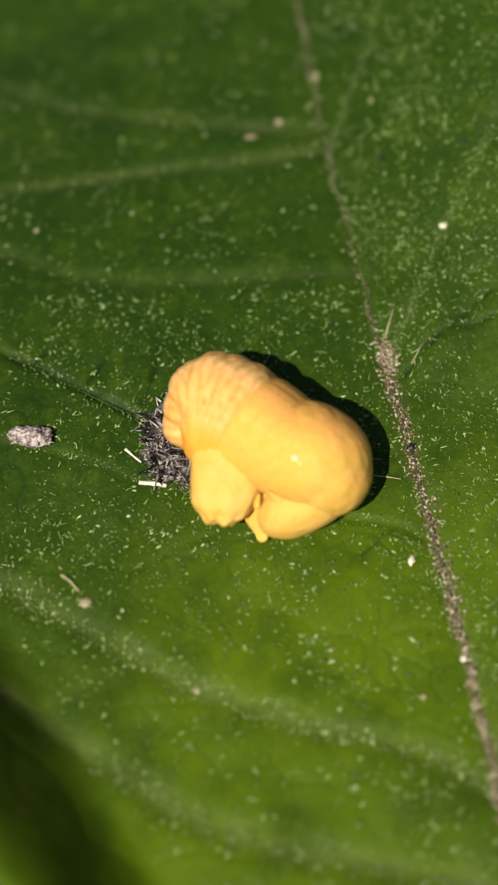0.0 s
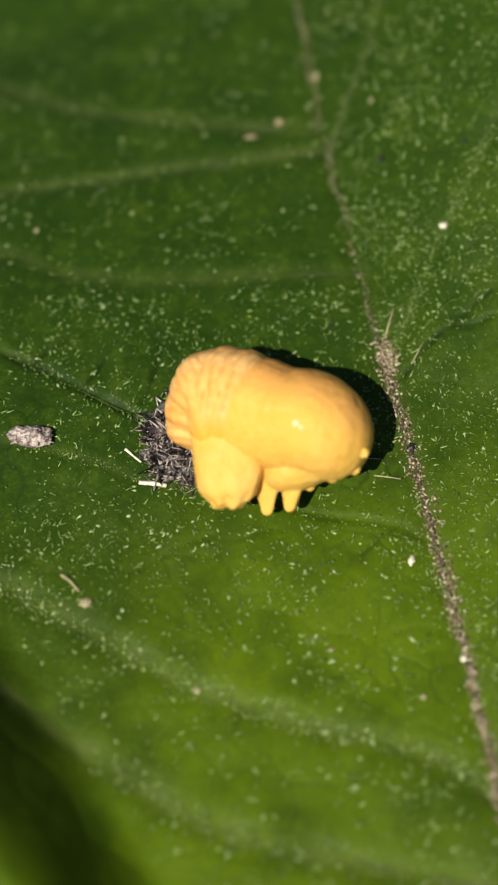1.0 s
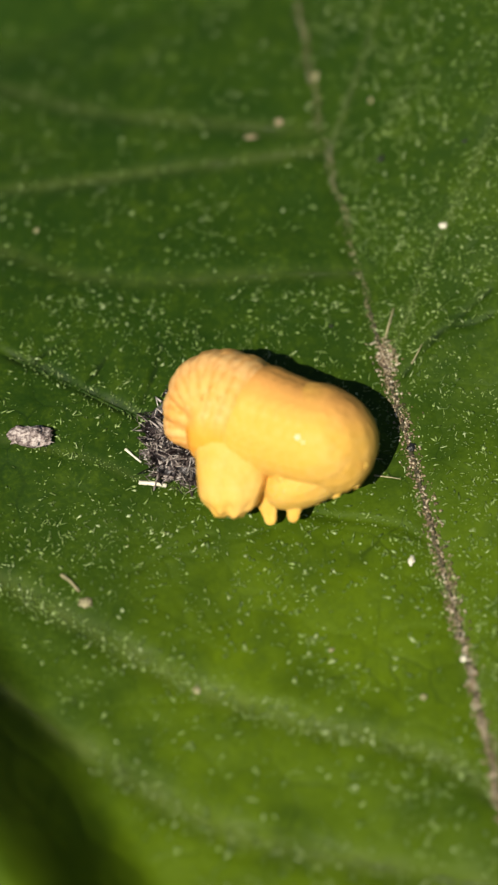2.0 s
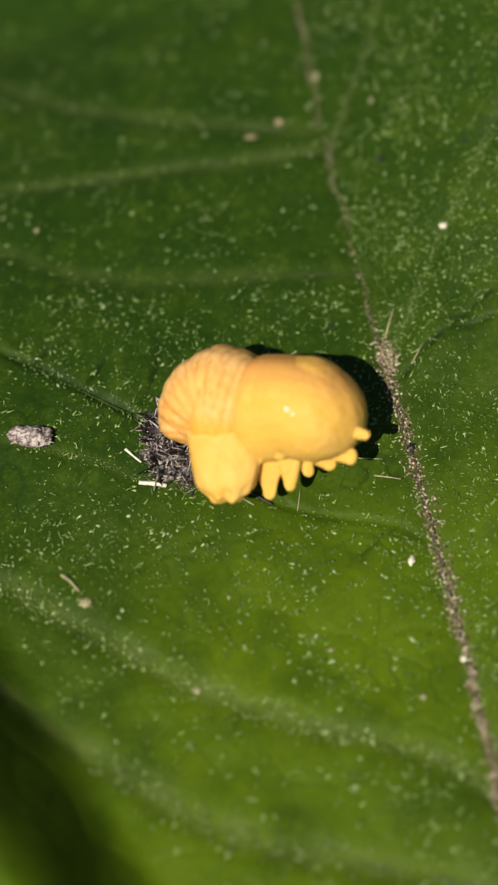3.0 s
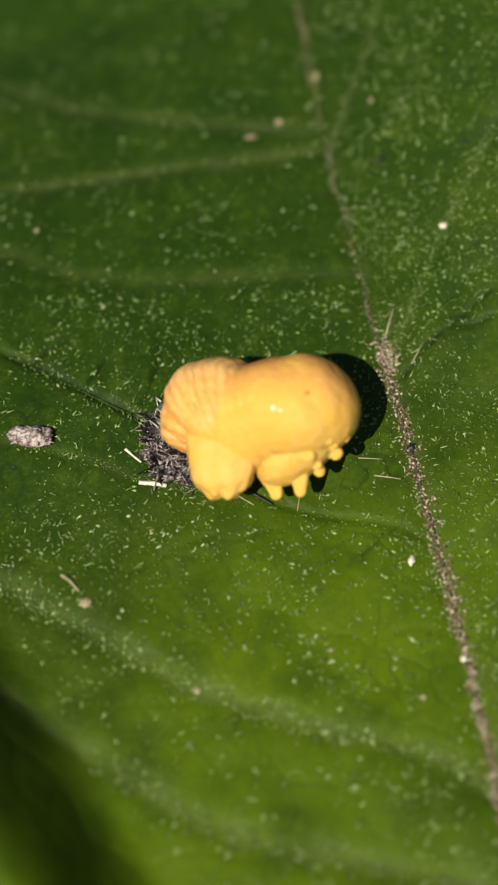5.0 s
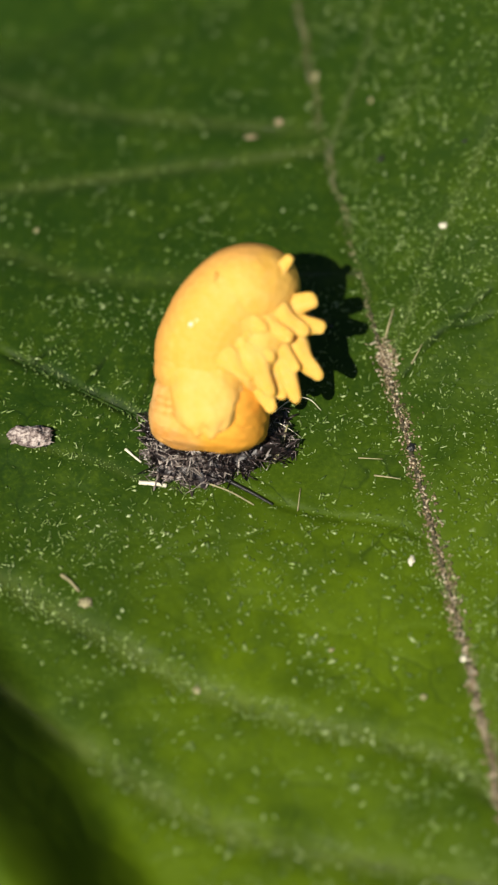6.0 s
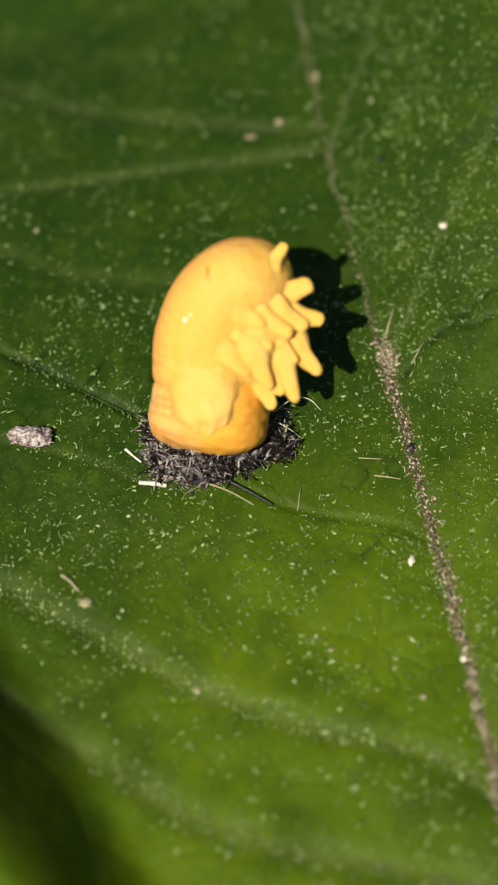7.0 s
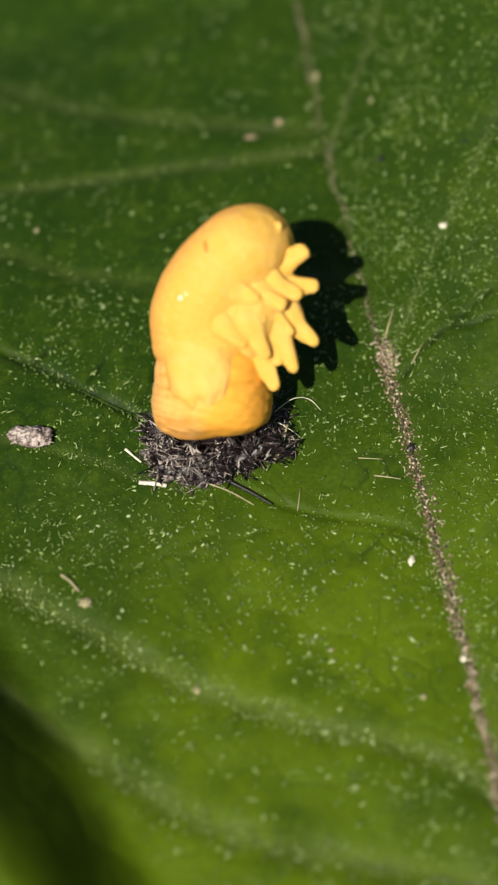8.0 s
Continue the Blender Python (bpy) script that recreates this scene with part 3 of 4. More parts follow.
def stance(back, waist, neck, long_tips, short_tips, pad, yaw, lean, sag):
    """Poses of all the pupa's pieces, from the line of its back, tail to head, the places of the lobes' tips,
    the pad's place and turn, and how far the belly sags towards the tips."""
    steps = 10
    line = smooth_path([seen(x, y) for x, y in back], steps)
    run = np.concatenate([[0], np.cumsum([(b - a).length for a, b in zip(line, line[1:])])])
    marks = [run[0], run[waist * steps], run[neck * steps] * 0.46 + run[-1] * 0.54]
    poses = []
    for rings, a, b in zip((ABDOMEN_RINGS, FORE_RINGS), marks, marks[1:]):
        n = len(rings)
        for k, (_, deep, _) in enumerate(rings):
            s = a + (b - a) * (0.06 + 0.86 * k / (n - 1) if rings is ABDOMEN_RINGS else 0.12 + 0.88 * k / (n - 1))
            i = min(int(np.searchsorted(run, s)), len(line) - 1)
            p = line[i]
            along = line[min(i + 4, len(line) - 1)] - line[max(i - 4, 0)]
            along = (along - SIDE * along.dot(SIDE)).normalized()
            up = SIDE.cross(along)
            poses.append(on_axes(along, up, SIDE, p - up * deep))
    for tips, lobes in ((long_tips, LONG_LOBES), (short_tips, SHORT_LOBES)):
        for (x, y), (_, _, _, ring, out, hang) in zip(tips, lobes):
            poses.append(lobe_pose(x, y, poses[ring], out, hang))
    # lobes that fill the rows: between the long and the short ones, and further in on the flank
    mid = [((a[0] + b[0]) / 2, (a[1] + b[1]) / 2) for a, b in ((long_tips[3], short_tips[0]), (long_tips[2], short_tips[1]), (long_tips[1], short_tips[2]))]
    inner = [(x - 0.36 * (x - c[0] / MM), y - 0.36 * (y - c[1] / MM)) for (x, y), c in zip(short_tips, (poses[13].translation, poses[11].translation, poses[9].translation))]
    for (x, y), (_, _, _, ring, out, hang) in zip(mid + inner, FILL_LOBES):
        poses.append(lobe_pose(x, y, poses[ring], out, hang, 0.2))
    x, y = pad
    m = on_axes(Vector((1, 0, 0)), Vector((0, 1, 0)), Vector((0, 0, 1)), seen(x, y, 0.86 if yaw == 0 else 0.94))
    poses.append(m @ pose(0, 0, 0, 0, 0, lean) @ pose(0, 0, 0, 0, yaw, 0) @ pose(0, 0, 0, -10, 0, 0))
    # the belly lies between the thorax and the row of lobes
    first, last = seen(*long_tips[0]), seen(*long_tips[4])
    along = (last - first).normalized()
    up = SIDE.cross(along).normalized()
    poses.append(on_axes(along, up, along.cross(up), (poses[11].translation / MM) * (1 - sag) + (first + last) * 0.5 * sag))
    return poses


STANCES = {}
STANCES["BOWED"] = stance([(-2.0, 0.26), (-1.96, 0.94), (-1.68, 1.76), (-1.17, 2.07), (-0.72, 2.18), (-0.01, 1.96), (0.56, 1.63), (1.05, 1.28), (1.46, 0.97), (2.17, 0.69), (2.63, 0.12), (2.93, -0.49), (2.93, -1.24)], 6, 8,
    [(0.34, -2.37), (0.83, -2.28), (1.42, -1.96), (1.92, -1.69), (2.41, -1.36), (2.51, -0.9)],
    [(2.0, -1.04), (1.49, -1.44), (0.94, -1.58), (0.19, -1.58)], (-0.54, -0.74), 0, -8, 0.74)
STANCES["LOW"] = stance([(-2.03, 0.26), (-2.02, 0.94), (-1.68, 1.8), (-1.27, 2.07), (-0.86, 2.21), (-0.07, 2.08), (0.53, 1.77), (1.08, 1.44), (1.53, 1.25), (2.23, 0.97), (2.66, 0.44), (2.79, -0.22), (2.71, -0.87)], 6, 8,
    [(0.22, -2.1), (0.78, -2.06), (1.28, -1.53), (1.87, -1.28), (2.33, -0.98), (2.57, -0.74)],
    [(2.0, -0.63), (1.49, -1.04), (0.94, -1.17), (0.12, -1.31)], (-0.56, -0.52), 0, -5, 0.7)
STANCES["CLEAR"] = stance([(-2.06, 0.26), (-2.03, 0.94), (-1.76, 1.83), (-1.31, 2.1), (-0.9, 2.23), (-0.04, 2.11), (0.46, 1.87), (1.08, 1.53), (1.57, 1.34), (2.23, 1.01), (2.68, 0.44), (2.83, -0.26), (2.74, -0.83)], 6, 8,
    [(0.33, -1.96), (0.9, -1.88), (1.42, -1.47), (2.0, -1.28), (2.57, -0.97), (2.78, -0.74)],
    [(2.03, -0.56), (1.49, -0.9), (0.94, -1.04), (0.12, -1.17)], (-0.56, -0.42), 0, -3, 0.62)
STANCES["DIPPED"] = stance([(-1.92, 0.26), (-1.89, 1.12), (-1.5, 2.0), (-0.99, 2.23), (-0.45, 2.29), (0.29, 2.11), (0.97, 1.81), (1.7, 1.69), (2.33, 1.32), (2.74, 0.84), (2.89, 0.26), (2.78, -0.33)], 5, 7,
    [(0.42, -1.72), (0.97, -1.62), (1.49, -1.14), (2.1, -0.9), (2.66, -0.6), (2.87, -0.26)],
    [(2.03, -0.15), (1.49, -0.49), (0.94, -0.63), (0.12, -0.9)], (-0.49, -0.33), 0, 0, 0.5)
STANCES["SWUNG"] = stance([(-1.92, 0.26), (-1.92, 1.08), (-1.54, 1.93), (-1.08, 2.18), (-0.56, 2.28), (0.31, 2.07), (1.06, 1.72), (1.78, 1.57), (2.47, 1.38), (2.97, 0.84), (3.19, 0.19), (3.04, -0.49)], 5, 7,
    [(0.69, -1.81), (1.28, -1.77), (1.83, -1.31), (2.37, -1.17), (2.92, -0.79), (3.12, -0.42)],
    [(2.23, -0.35), (1.69, -0.76), (1.14, -0.9), (0.4, -1.17)], (-0.25, -0.49), 0, 0, 0.55)
STANCES["LEVEL"] = stance([(-2.06, 0.33), (-2.1, 0.87), (-1.89, 1.53), (-1.44, 2.04), (-0.69, 2.34), (0.1, 2.14), (1.08, 2.1), (1.87, 1.89), (2.33, 1.55), (2.57, 1.08), (2.6, 0.63)], 5, 7,
    [(0.48, -1.34), (0.99, -1.12), (1.46, -0.8), (2.03, -0.61), (2.57, -0.37), (2.9, 0.18)],
    [(1.96, 0.12), (1.42, -0.22), (0.8, -0.42), (-0.01, -0.76)], (-0.57, -0.19), 0, 3, 0.25)
STANCES["ARCHED"] = stance([(-1.96, 0.57), (-1.95, 0.87), (-1.85, 1.28), (-1.5, 2.28), (-0.86, 3.2), (-0.23, 3.68), (0.69, 3.98), (1.51, 3.91), (2.06, 3.49), (2.19, 2.98)], 2, 5,
    [(0.67, 0.53), (1.04, 0.71), (1.44, 0.68), (2.14, 1.14), (2.41, 1.74), (2.47, 2.4)],
    [(1.83, 1.69), (1.35, 1.28), (0.87, 1.14), (0.05, 0.67)], (-0.75, 1.12), 0, 3, 0.48)
STANCES["RISING"] = stance([(-1.98, 0.6), (-1.96, 0.94), (-1.87, 1.42), (-1.57, 2.64), (-0.97, 3.6), (-0.4, 4.09), (0.42, 4.43), (1.21, 4.37), (1.78, 3.94), (2.0, 3.39)], 2, 5,
    [(0.59, 0.76), (1.05, 0.93), (1.59, 1.1), (2.22, 1.74), (2.44, 2.48), (2.33, 3.11)],
    [(1.83, 2.17), (1.28, 1.62), (0.8, 1.35), (-0.01, 0.8)], (-0.78, 1.25), -4, 3, 0.5)
STANCES["TALL"] = stance([(-2.29, 0.49), (-2.29, 0.84), (-2.21, 1.28), (-2.17, 2.51), (-1.92, 3.43), (-1.62, 4.02), (-1.21, 4.5), (-0.67, 4.86), (-0.01, 5.0), (0.5, 4.8)], 2, 5,
    [(0.56, 0.82), (1.13, 1.02), (1.69, 1.66), (1.78, 2.94), (1.47, 3.86), (0.86, 4.8)],
    [(1.01, 2.62), (0.49, 2.21), (0.52, 1.28), (-0.56, 0.27)], (-1.08, 1.42), -8, 4, 0.62)
STANCES["EASED"] = stance([(-2.29, 0.49), (-2.25, 0.94), (-2.15, 1.42), (-2.06, 2.51), (-1.7, 3.22), (-1.28, 3.83), (-0.56, 4.47), (0.12, 4.65), (0.69, 4.58), (0.97, 4.21)], 2, 5,
    [(0.56, 0.67), (1.19, 0.98), (1.76, 1.42), (1.85, 2.55), (1.72, 3.12), (1.13, 4.22)],
    [(1.05, 2.44), (0.61, 1.69), (0.63, 0.94), (-0.48, 0.16)], (-1.02, 1.28), -6, 4, 0.6)
STANCES["STOOPED"] = stance([(-2.1, 0.44), (-2.04, 0.76), (-1.87, 1.36), (-1.44, 1.93), (-0.67, 2.98), (0.12, 3.45), (0.76, 3.60), (1.24, 3.54), (1.46, 3.28), (1.44, 2.86)], 2, 5,
    [(1.13, -0.08), (1.72, 0.12), (2.17, 0.49), (2.53, 1.32), (2.48, 2.13), (1.93, 3.01)],
    [(2.0, 1.39), (1.57, 0.67), (1.02, 0.57), (0.4, 0.44)], (-0.8, 0.65), 0, 8, 0.52)
STANCES["STRETCHED"] = stance([(-2.21, 0.67), (-2.22, 1.14), (-2.15, 1.76), (-2.25, 3.05), (-2.06, 3.87), (-1.74, 4.48), (-1.29, 5.04), (-0.61, 5.61), (-0.07, 5.71), (0.31, 5.4)], 2, 5,
    [(0.63, 1.28), (1.1, 1.74), (1.62, 2.37), (1.65, 3.76), (1.36, 4.69), (0.71, 5.31)],
    [(0.87, 3.32), (0.37, 2.85), (0.46, 2.02), (-0.52, 0.84)], (-1.16, 2.02), -8, 4, 0.62)


def ring_mesh(name, size, material, blunt, lip, seed):
    """One body ring: a blunt barrel with a slightly raised hind lip and uneven skin."""
    long, deep, wide = size

    def shape(d):
        k = (abs(d.x) ** blunt + (abs(d.y) ** 2.25 + abs(d.z) ** 2.25) ** (blunt / 2.25)) ** (-1 / blunt)
        k *= 1 + lip * math.exp(-((d.x + 0.32) / 0.16) ** 2) - lip * 0.7 * math.exp(-((d.x - 0.30) / 0.18) ** 2)
        return k * (1 + (0.018 if lip else 0.010) * noise.noise(Vector((d.x * 3 if lip else 0.5, d.y * 8, d.z * 8)) + Vector((seed, 0, 0))) + (0.008 * noise.noise(d * 17 + Vector((seed, 0, 0))) if lip else 0))

    return egg(name, (0, 0, 0), ((1, 0, 0), (0, 1, 0), (0, 0, 1)), (long, deep, wide), material, 0.02 if lip else 0.0, shape, 44, 84)


def lobe_mesh(name, length, root, tip, material, seed):
    """A soft flattened finger with a waist and a blunt knob; its end lies at the origin."""
    rng = random.Random(seed)
    bend = rng.uniform(-0.06, 0.06)
    pts, radii = [], []
    n = 18
    for i in range(n):
        f = i / (n - 1)
        x = -length * (1 - f) - tip * 0.6 * (1 - f)
        pts.append(Vector((x - tip * 0.9, bend * math.sin(f * 3.1), 0.05 * math.sin(f * 3.1))))
        radii.append(root + (tip - root) * f ** 1.15 - 0.028 * math.exp(-((f - 0.74) / 0.12) ** 2) + 0.02 * math.exp(-((f - 0.45) / 0.14) ** 2))
    radii = [v * math.sqrt(max(0.02, 1 - (1 - min(i / 5, 1)) ** 2)) for i, v in enumerate(radii)]
    last, r = pts[-1], radii[-1]
    for s in (0.2, 0.4, 0.58, 0.74, 0.87, 0.95, 0.99):
        pts.append(last + Vector((r * s * 1.05, 0, 0)))
        radii.append(r * math.sqrt(1 - s * s))
    verts, faces = tube([p * MM for p in pts], [v * MM for v in radii], 18)
    verts = [Vector((v.x, v.y, v.z * 0.68)) for v in verts]
    off = Vector((seed * 1.7, 3, 1))
    verts = [v + Vector([noise.noise(v * 2600 + off + Vector((k, 5, 2))) for k in (0, 7, 13)]) * 0.06 * MM for v in verts]
    return mesh_of(name, verts, faces, material)


def wing_pad():
    """A broad tongue, thick at its root, with a thin scalloped end."""

    def scallop(d):
        blunt = (abs(d.x) ** 2.5 + abs(d.y) ** 2.5 + abs(d.z) ** 2.5) ** (-1 / 2.5)
        end = step(0.45, 0.95, d.x)
        return blunt * (1 - 0.16 * d.x) * (1 - end * (0.045 + 0.035 * math.cos(d.y * 10 + 0.6 + 2 * noise.noise(d * 2))) + 0.04 * noise.noise(d * 3.2))

    return egg("wing_pad", (0, 0, 0), ((0, -1, 0), (1, 0, 0), (0, 0, 1)), (1.50, 0.84, 0.60), WING, 0.04, scallop, 60, 60)


def build_pupa():
    pupa = tagged(new("insect_pupa"), "plump yellow insect pupa with fleshy finger lobes on shed skin", "insect pupa")
    pupa.matrix_world = Matrix.Translation(leaf_point(*FOOT)) @ STAGE
    pieces = []
    for i, size in enumerate(ABDOMEN_RINGS):
        pieces.append(part("abdomen_ring", ring_mesh("abdomen_ring", size, RINGED, 2.3, 0.012, i * 3.1), pupa, "ringed pale orange abdomen segment"))
    for size in FORE_RINGS[:-1]:
        pieces.append(part("thorax_ring", ring_mesh("thorax_ring", size, YELLOW, 2.0, 0.0, 40), pupa, "smooth bright yellow thorax"))
    thorax = pieces[11]
    head = part("head", ring_mesh("head", HEAD, YELLOW, 2.0, 0.0, 40), pupa, "smooth amber-yellow head shield")
    pieces.append(head)
    for i, (length, root, tip, *_) in enumerate(LONG_LOBES + SHORT_LOBES + FILL_LOBES):
        pieces.append(part("finger_lobe", lobe_mesh("finger_lobe", length, root, tip, LOBE, i + 1), pupa, "pale yellow blunt fleshy lobe"))
    pieces.append(part("wing_pad", wing_pad(), pupa, "pale yellow wing pad with a scalloped end"))
    pieces.append(part("belly", ring_mesh("belly", BELLY, LOBE, 2.2, 0.0, 60), pupa, "pale yellow belly"))
    spot = egg("eye_pit", (0.0, 0.41, 1.215), ((0.35, 0.9, -0.25), (0.95, -0.3, 0), (0.1, 0.3, 0.95)), (0.17, 0.06, 0.05), AMBER, 0.1, None, 12, 14)
    part("eye_pit", spot, pieces[16], "small amber pit")
    for at, size in (((0.20, 0.18, 1.505), 0.055), ((0.34, 0.10, 1.48), 0.035)):
        bead = egg("wet_bead", at, ((1, 0, 0), (0, 1, 0), (0, 0, 1)), (size, size * 0.9, size * 0.9), BEAD, 0.1, None, 10, 14)
        part("wet_bead", bead, pieces[11], "tiny wet bead coloured whitish for its glint")
    # short brown dashes across the back of the middle rings
    rng = random.Random(8)
    for ring in (5, 6):
        long, deep, wide = ABDOMEN_RINGS[ring]
        pile = Pile()
        for k in range(6):
            if rng.random() < 0.3:
                continue
            a0 = 0.25 + k * 0.13 + rng.gauss(0, 0.03)
            for x in (-0.16, 0.02):
                pts = []
                for t in (-1, 0, 1):
                    a, f = a0 + t * 0.055 + x, x + rng.gauss(0, 0.02)
                    r = math.sqrt(1 - f * f) * 1.025
                    pts.append(Vector((f * long, r * math.sin(a) * deep, r * math.cos(a) * wide)) * MM)
                pile.add(*tube(pts, [0.006 * MM, 0.016 * MM, 0.006 * MM], 5))
        part("dark_dash", pile.mesh("dark_dash", AMBER), pieces[ring], "rows of small brown dashes")["kind"] = "stuff"
    return pupa, pieces


pupa, pieces = build_pupa()


# ---- crumbs lying on the leaf ----
def thread(name, label, category, points, radius, material, taper=0.6, group=""):
    """A fibre, straw or twig through points (x, y, height over the leaf), mm."""
    pts = smooth_path([leaf_point(x, y, h + radius * 0.6) for x, y, h in points], 5)
    n = len(pts)
    rng = random.Random(name + str(points))
    radii = [radius * MM * (1 - (1 - taper) * i / (n - 1)) * rng.uniform(0.85, 1.15) for i in range(n)]
    made = new(name, mesh_of(name, *tube([p - pts[0] for p in pts], radii, 7), material))
    made.location = pts[0]
    return tagged(made, label, category, group)


def crumb(name, label, category, x, y, size, material, turn=0.0, stretch=(1, 1, 0.6), seed=0, group="", rough=0.55):
    """A lump of uneven outline on the leaf."""
    rng = random.Random(seed)
    off = Vector((rng.uniform(0, 9), rng.uniform(0, 9), rng.uniform(0, 9)))
    verts, faces = [], []
    rings, sides = 22, 30
    for i in range(rings + 1):
        la = math.pi * i / rings
        for j in range(sides):
            lo = 2 * math.pi * j / sides
            d = Vector((math.sin(la) * math.cos(lo), math.sin(la) * math.sin(lo), -math.cos(la)))
            k = size * MM * (1 + rough * 0.8 * noise.noise(d * 1.8 + off) + rough * 0.45 * noise.noise(d * 4.5 + off) + rough * 0.22 * noise.noise(d * 11 + off))
            v = Vector((d.x * k * stretch[0], d.y * k * stretch[1], d.z * k * stretch[2]))
            v.rotate(Euler((0, 0, turn)))
            verts.append(v)
    for i in range(rings):
        for j in range(sides):
            k = (j + 1) % sides
            faces.append((i * sides + j, i * sides + k, (i + 1) * sides + k, (i + 1) * sides + j))
    ob = new(name, mesh_of(name, verts, faces, material))
    ob.location = leaf_point(x, y, size * stretch[2] * 0.7)
    return tagged(ob, label, category, group)


crumb("husk", "mottled grey-brown papery husk lying on the leaf", "husk", -5.22, 0.09, 0.28, HUSK, -0.05, (1.75, 0.95, 0.6), 4, "", 0.6)
thread("white_fibre", "short straight cream-white fibre beside the shed skin", "fibre", [(-2.62, -1.14, 0.02), (-2.25, -1.18, 0.03), (-1.96, -1.22, 0.02)], 0.055, WHITE, 0.9)
thread("white_fibre", "thin bent whitish fibre leaning on the leaf", "fibre", [(-2.97, -0.22, 0.02), (-2.80, -0.40, 0.05), (-2.58, -0.58, 0.02)], 0.035, WHITE, 0.7)
thread("dark_stalk", "dark brown dry stalk beside the shed skin", "stalk", [(-0.85, -0.85, 0.05), (-0.40, -1.12, 0.05), (0.10, -1.42, 0.04), (0.56, -1.73, 0.02)], 0.055, BLACK, 0.5)
thread("pale_stalk", "thin pale straw beside the dark stalk", "straw", [(-1.2, -1.05, 0.03), (-0.5, -1.35, 0.03), (0.12, -1.75, 0.02)], 0.026, STRAW, 0.6)
thread("cream_twig", "short cream twig leaning against the shed skin", "twig", [(0.58, -0.62, 0.05), (0.80, -0.20, 0.25), (0.92, 0.20, 0.42)], 0.05, STRAW, 0.5)
thread("curved_hair", "fine pale curved hair rising from the shed skin", "hair", [(0.62, 0.55, 0.45), (1.05, 0.95, 0.40), (1.45, 1.05, 0.25), (1.75, 0.85, 0.05)], 0.014, WHITE, 0.5)
thread("curved_hair", "fine pale hair crossing the shed skin", "hair", [(0.70, 0.25, 0.45), (1.00, 0.15, 0.30), (1.25, 0.10, 0.05)], 0.012, WHITE, 0.5)
thread("straw_splinter", "pale straw splinter beside the midrib", "splinter", [(3.38, 2.95, 0.05), (3.48, 3.30, 0.08), (3.60, 3.72, 0.06)], 0.035, STRAW, 0.5, "straw splinters")
thread("straw_splinter", "small pale green splinter on the leaf", "splinter", [(3.99, 2.12, 0.02), (4.13, 2.36, 0.05), (4.26, 2.62, 0.02)], 0.024, STRAW, 0.5, "straw splinters")
thread("straw_splinter", "pale straw splinter beside the midrib", "splinter", [(2.98, -0.93, 0.02), (3.3, -1.0, 0.05), (3.62, -1.06, 0.03)], 0.024, STRAW, 0.5, "straw splinters")
thread("straw_splinter", "small pale straw splinter on the leaf", "splinter", [(2.62, -0.46, 0.02), (3.20, -0.50, 0.03)], 0.018, STRAW, 0.5, "straw splinters")
thread("straw_splinter", "small pale straw splinter on the leaf", "splinter", [(1.15, -1.85, 0.02), (1.22, -1.30, 0.06)], 0.018, STRAW, 0.5, "straw splinters")
thread("pin_hair", "pale club-tipped hair lying on the leaf", "hair", [(-3.92, -4.02, 0.02), (-4.15, -3.75, 0.05), (-4.36, -3.58, 0.03)], 0.03, STRAW, 1.5)
crumb("white_flake", "small bright white flake on the leaf", "flake", 4.90, 5.88, 0.096, WHITE, 0.4, (1.1, 0.8, 0.5), 1, "white flakes")
crumb("white_flake", "small bright white flake beside the midrib", "flake", 3.78, -3.22, 0.104, WHITE, 1.4, (1.1, 0.65, 0.5), 2, "white flakes")
crumb("white_flake", "small pale flake on the midrib", "flake", 4.88, -5.66, 0.088, WHITE, 1.0, (1.0, 0.8, 0.6), 3, "white flakes")
crumb("cream_crumb", "cream crumb on the leaf", "crumb", -3.76, -4.30, 0.150, STRAW, 0.3, (1, 0.75, 0.45), 5, "cream crumbs")
crumb("cream_crumb", "cream crumb beside the midrib's fork", "crumb", 0.82, 10.25, 0.10, SCURF, 0.3, (1.3, 0.75, 0.35), 6, "cream crumbs", 1.3)
crumb("cream_crumb", "tan crumb on the side vein", "crumb", 0.06, 9.77, 0.10, SCURF, 0.2, (1.4, 0.6, 0.35), 7, "cream crumbs", 1.3)
crumb("cream_crumb", "small cream grain on the leaf", "crumb", 3.22, 10.21, 0.080, STRAW, 1.5, (1.2, 0.7, 0.6), 8, "cream crumbs")
crumb("cream_crumb", "pale crumb on the upper blade", "crumb", -5.54, 6.78, 0.07, STRAW, 0.8, (1, 0.8, 0.5), 9, "cream crumbs")
crumb("cream_crumb", "pale crumb by the midrib's tip", "crumb", 1.82, 11.60, 0.120, STRAW, 1.2, (1.3, 0.6, 0.5), 10, "cream crumbs")
crumb("cream_crumb", "pale crumb on the lower blade", "crumb", 3.92, -6.62, 0.07, STRAW, 0.5, (1, 0.9, 0.5), 11, "cream crumbs")
crumb("cream_crumb", "pale crumb on the lower blade", "crumb", 1.88, -5.44, 0.055, STRAW, 0.5, (1.1, 0.8, 0.5), 12, "cream crumbs")
crumb("cream_crumb", "pale crumb on the lower side vein", "crumb", -1.18, -6.42, 0.075, STRAW, 0.5, (1, 1, 0.6), 13, "cream crumbs")
crumb("black_grain", "small black grain on the leaf", "grain", 3.43, 8.28, 0.09, BLACK, 0.9, (1.3, 0.6, 0.6), 14, "black grains")
crumb("black_grain", "tiny black grain on the leaf", "grain", 5.51, 8.11, 0.055, BLACK, 0.5, (1.3, 0.7, 0.6), 15, "black grains")
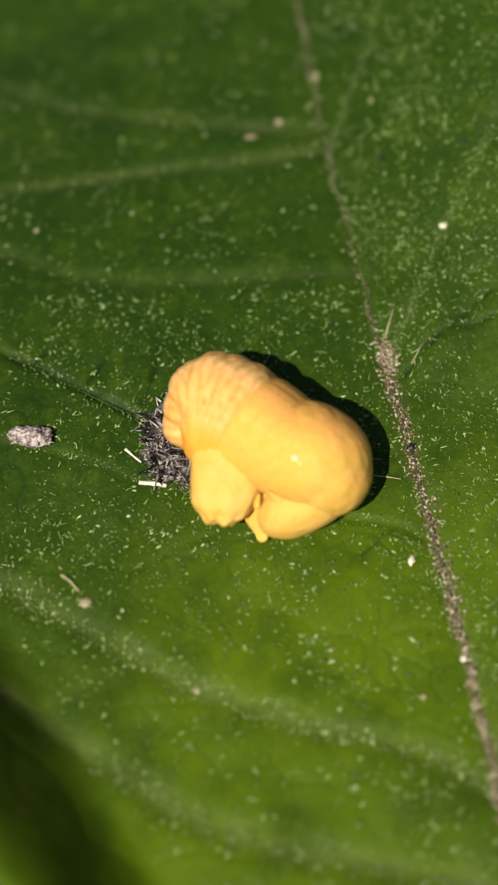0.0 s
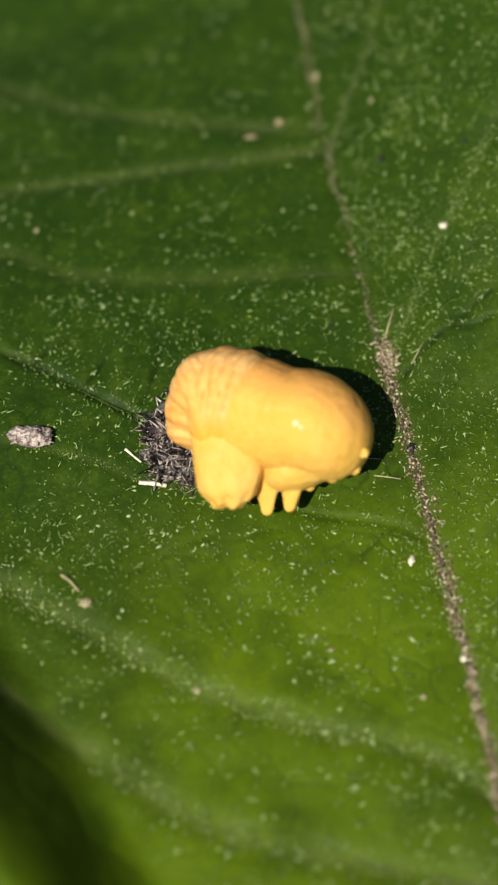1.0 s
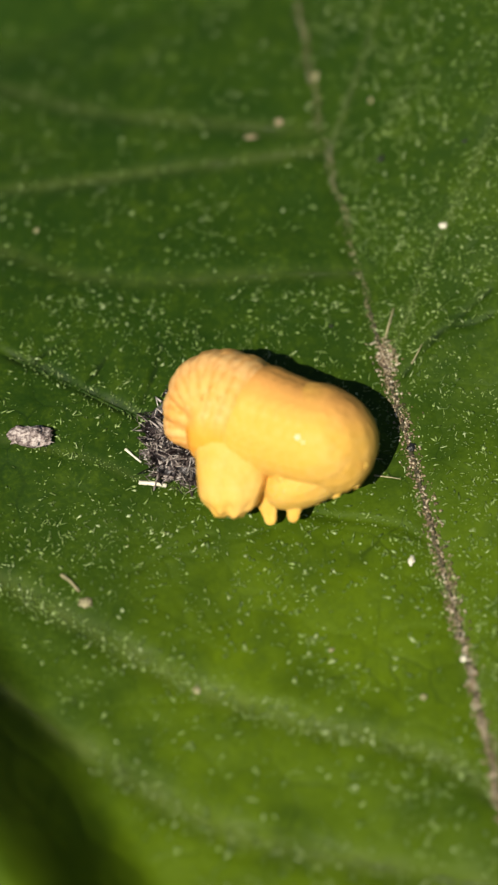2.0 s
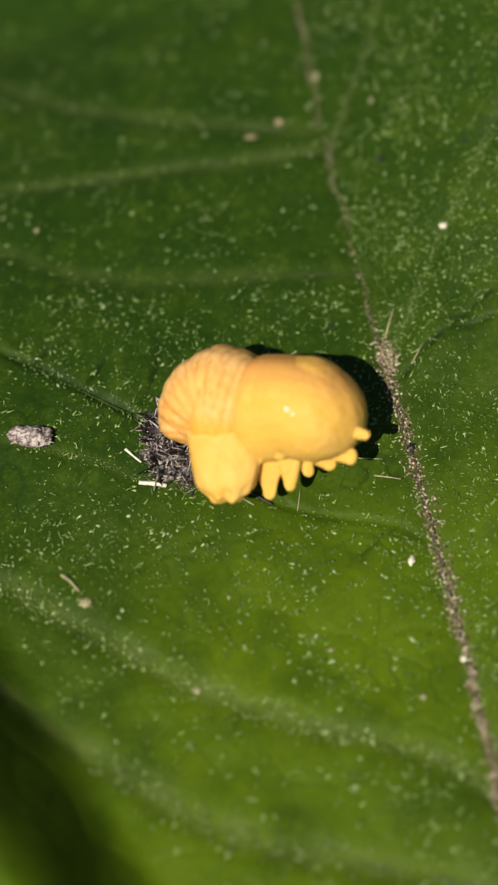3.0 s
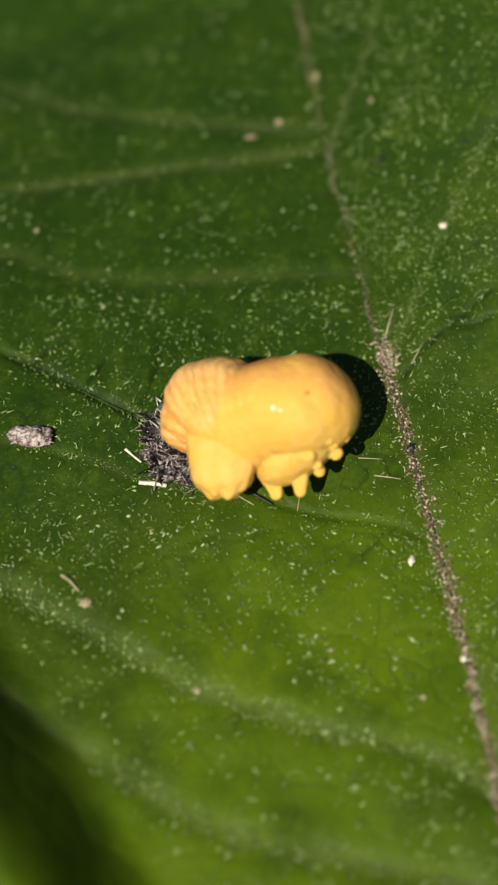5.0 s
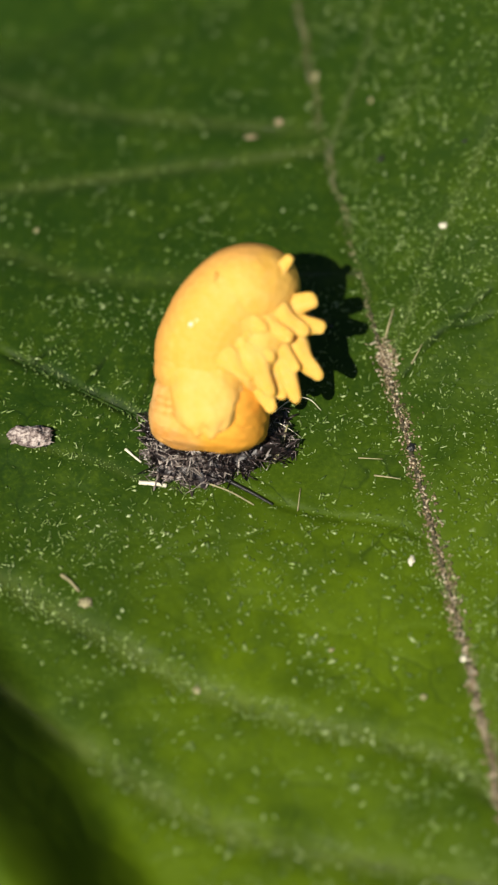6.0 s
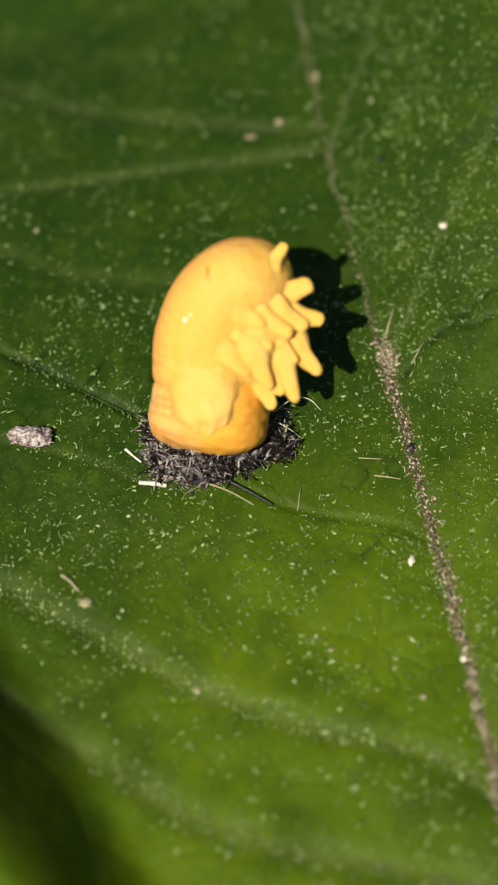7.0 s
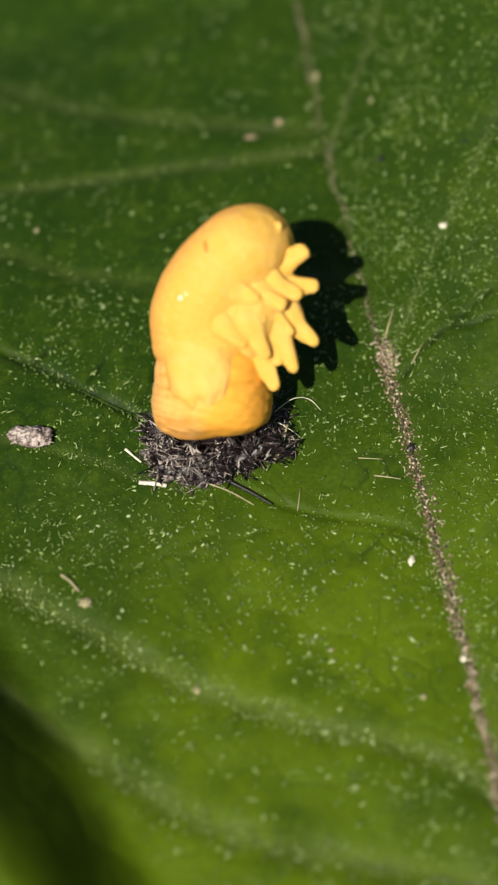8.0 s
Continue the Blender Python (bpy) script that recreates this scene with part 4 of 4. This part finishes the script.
crumb("black_grain", "tiny black grain on the midrib", "grain", 3.92, -0.18, 0.11, BLACK, 1.0, (1.0, 0.8, 0.6), 16, "black grains")
crumb("black_grain", "round black bead by the shed skin", "grain", -0.55, -0.78, 0.10, BLACK, 0.0, (1, 1, 0.9), 17, "black grains", 0.1)
crumb("black_grain", "tiny black grain on the leaf", "grain", 2.05, 3.35, 0.045, BLACK, 0.0, (1, 0.8, 0.8), 18, "black grains")


# ---- movement ----
ORIGIN = pupa.matrix_world.inverted() @ STAGE  # the lens-facing space at the picture's centre, seen from the pupa


def motions():
    # seconds, from which stance, to which, how far between them
    times = [
        (0.0, "BOWED", "BOWED", 0), (0.5, "BOWED", "BOWED", 0), (0.6, "BOWED", "LEVEL", 0.12), (0.7, "BOWED", "DIPPED", 0.65), (0.8, "DIPPED", "LEVEL", 0.40),
        (0.9, "DIPPED", "LEVEL", 0.90), (1.0, "DIPPED", "DIPPED", 0), (1.1, "ARCHED", "DIPPED", 0.06), (1.2, "ARCHED", "ARCHED", 0), (1.3, "RISING", "RISING", 0),
        (1.4, "RISING", "ARCHED", 0.1), (1.5, "SWUNG", "SWUNG", 0), (1.6, "SWUNG", "BOWED", 0.35), (1.7, "SWUNG", "BOWED", 0.45), (2.8, "LEVEL", "DIPPED", 0.1),
        (3.0, "LEVEL", "LEVEL", 0), (3.7, "LEVEL", "LEVEL", 0), (3.8, "LEVEL", "CLEAR", 0.3), (3.9, "LEVEL", "CLEAR", 0.75), (4.0, "CLEAR", "CLEAR", 0),
        (4.1, "CLEAR", "LOW", 0.6), (4.2, "LOW", "LOW", 0), (4.7, "LOW", "LOW", 0), (5.3, "STOOPED", "STOOPED", 0), (5.8, "EASED", "EASED", 0),
        (6.0, "EASED", "TALL", 0.5), (6.2, "EASED", "TALL", 0.8), (6.5, "TALL", "TALL", 0), (7.2, "TALL", "TALL", 0), (7.3, "EASED", "STOOPED", 0.25),
        (7.4, "EASED", "STOOPED", 0.62), (7.5, "EASED", "STOOPED", 0.90), (7.6, "STOOPED", "STOOPED", 0), (7.8, "STOOPED", "STOOPED", 0), (7.9, "EASED", "STOOPED", 0.45),
        (8.0, "STRETCHED", "STRETCHED", 0),
    ]
    for i, piece in enumerate(pieces):
        walk(piece, [(t, ORIGIN @ STANCES[a][i].lerp(STANCES[b][i], f)) for t, a, b, f in times])


motions()
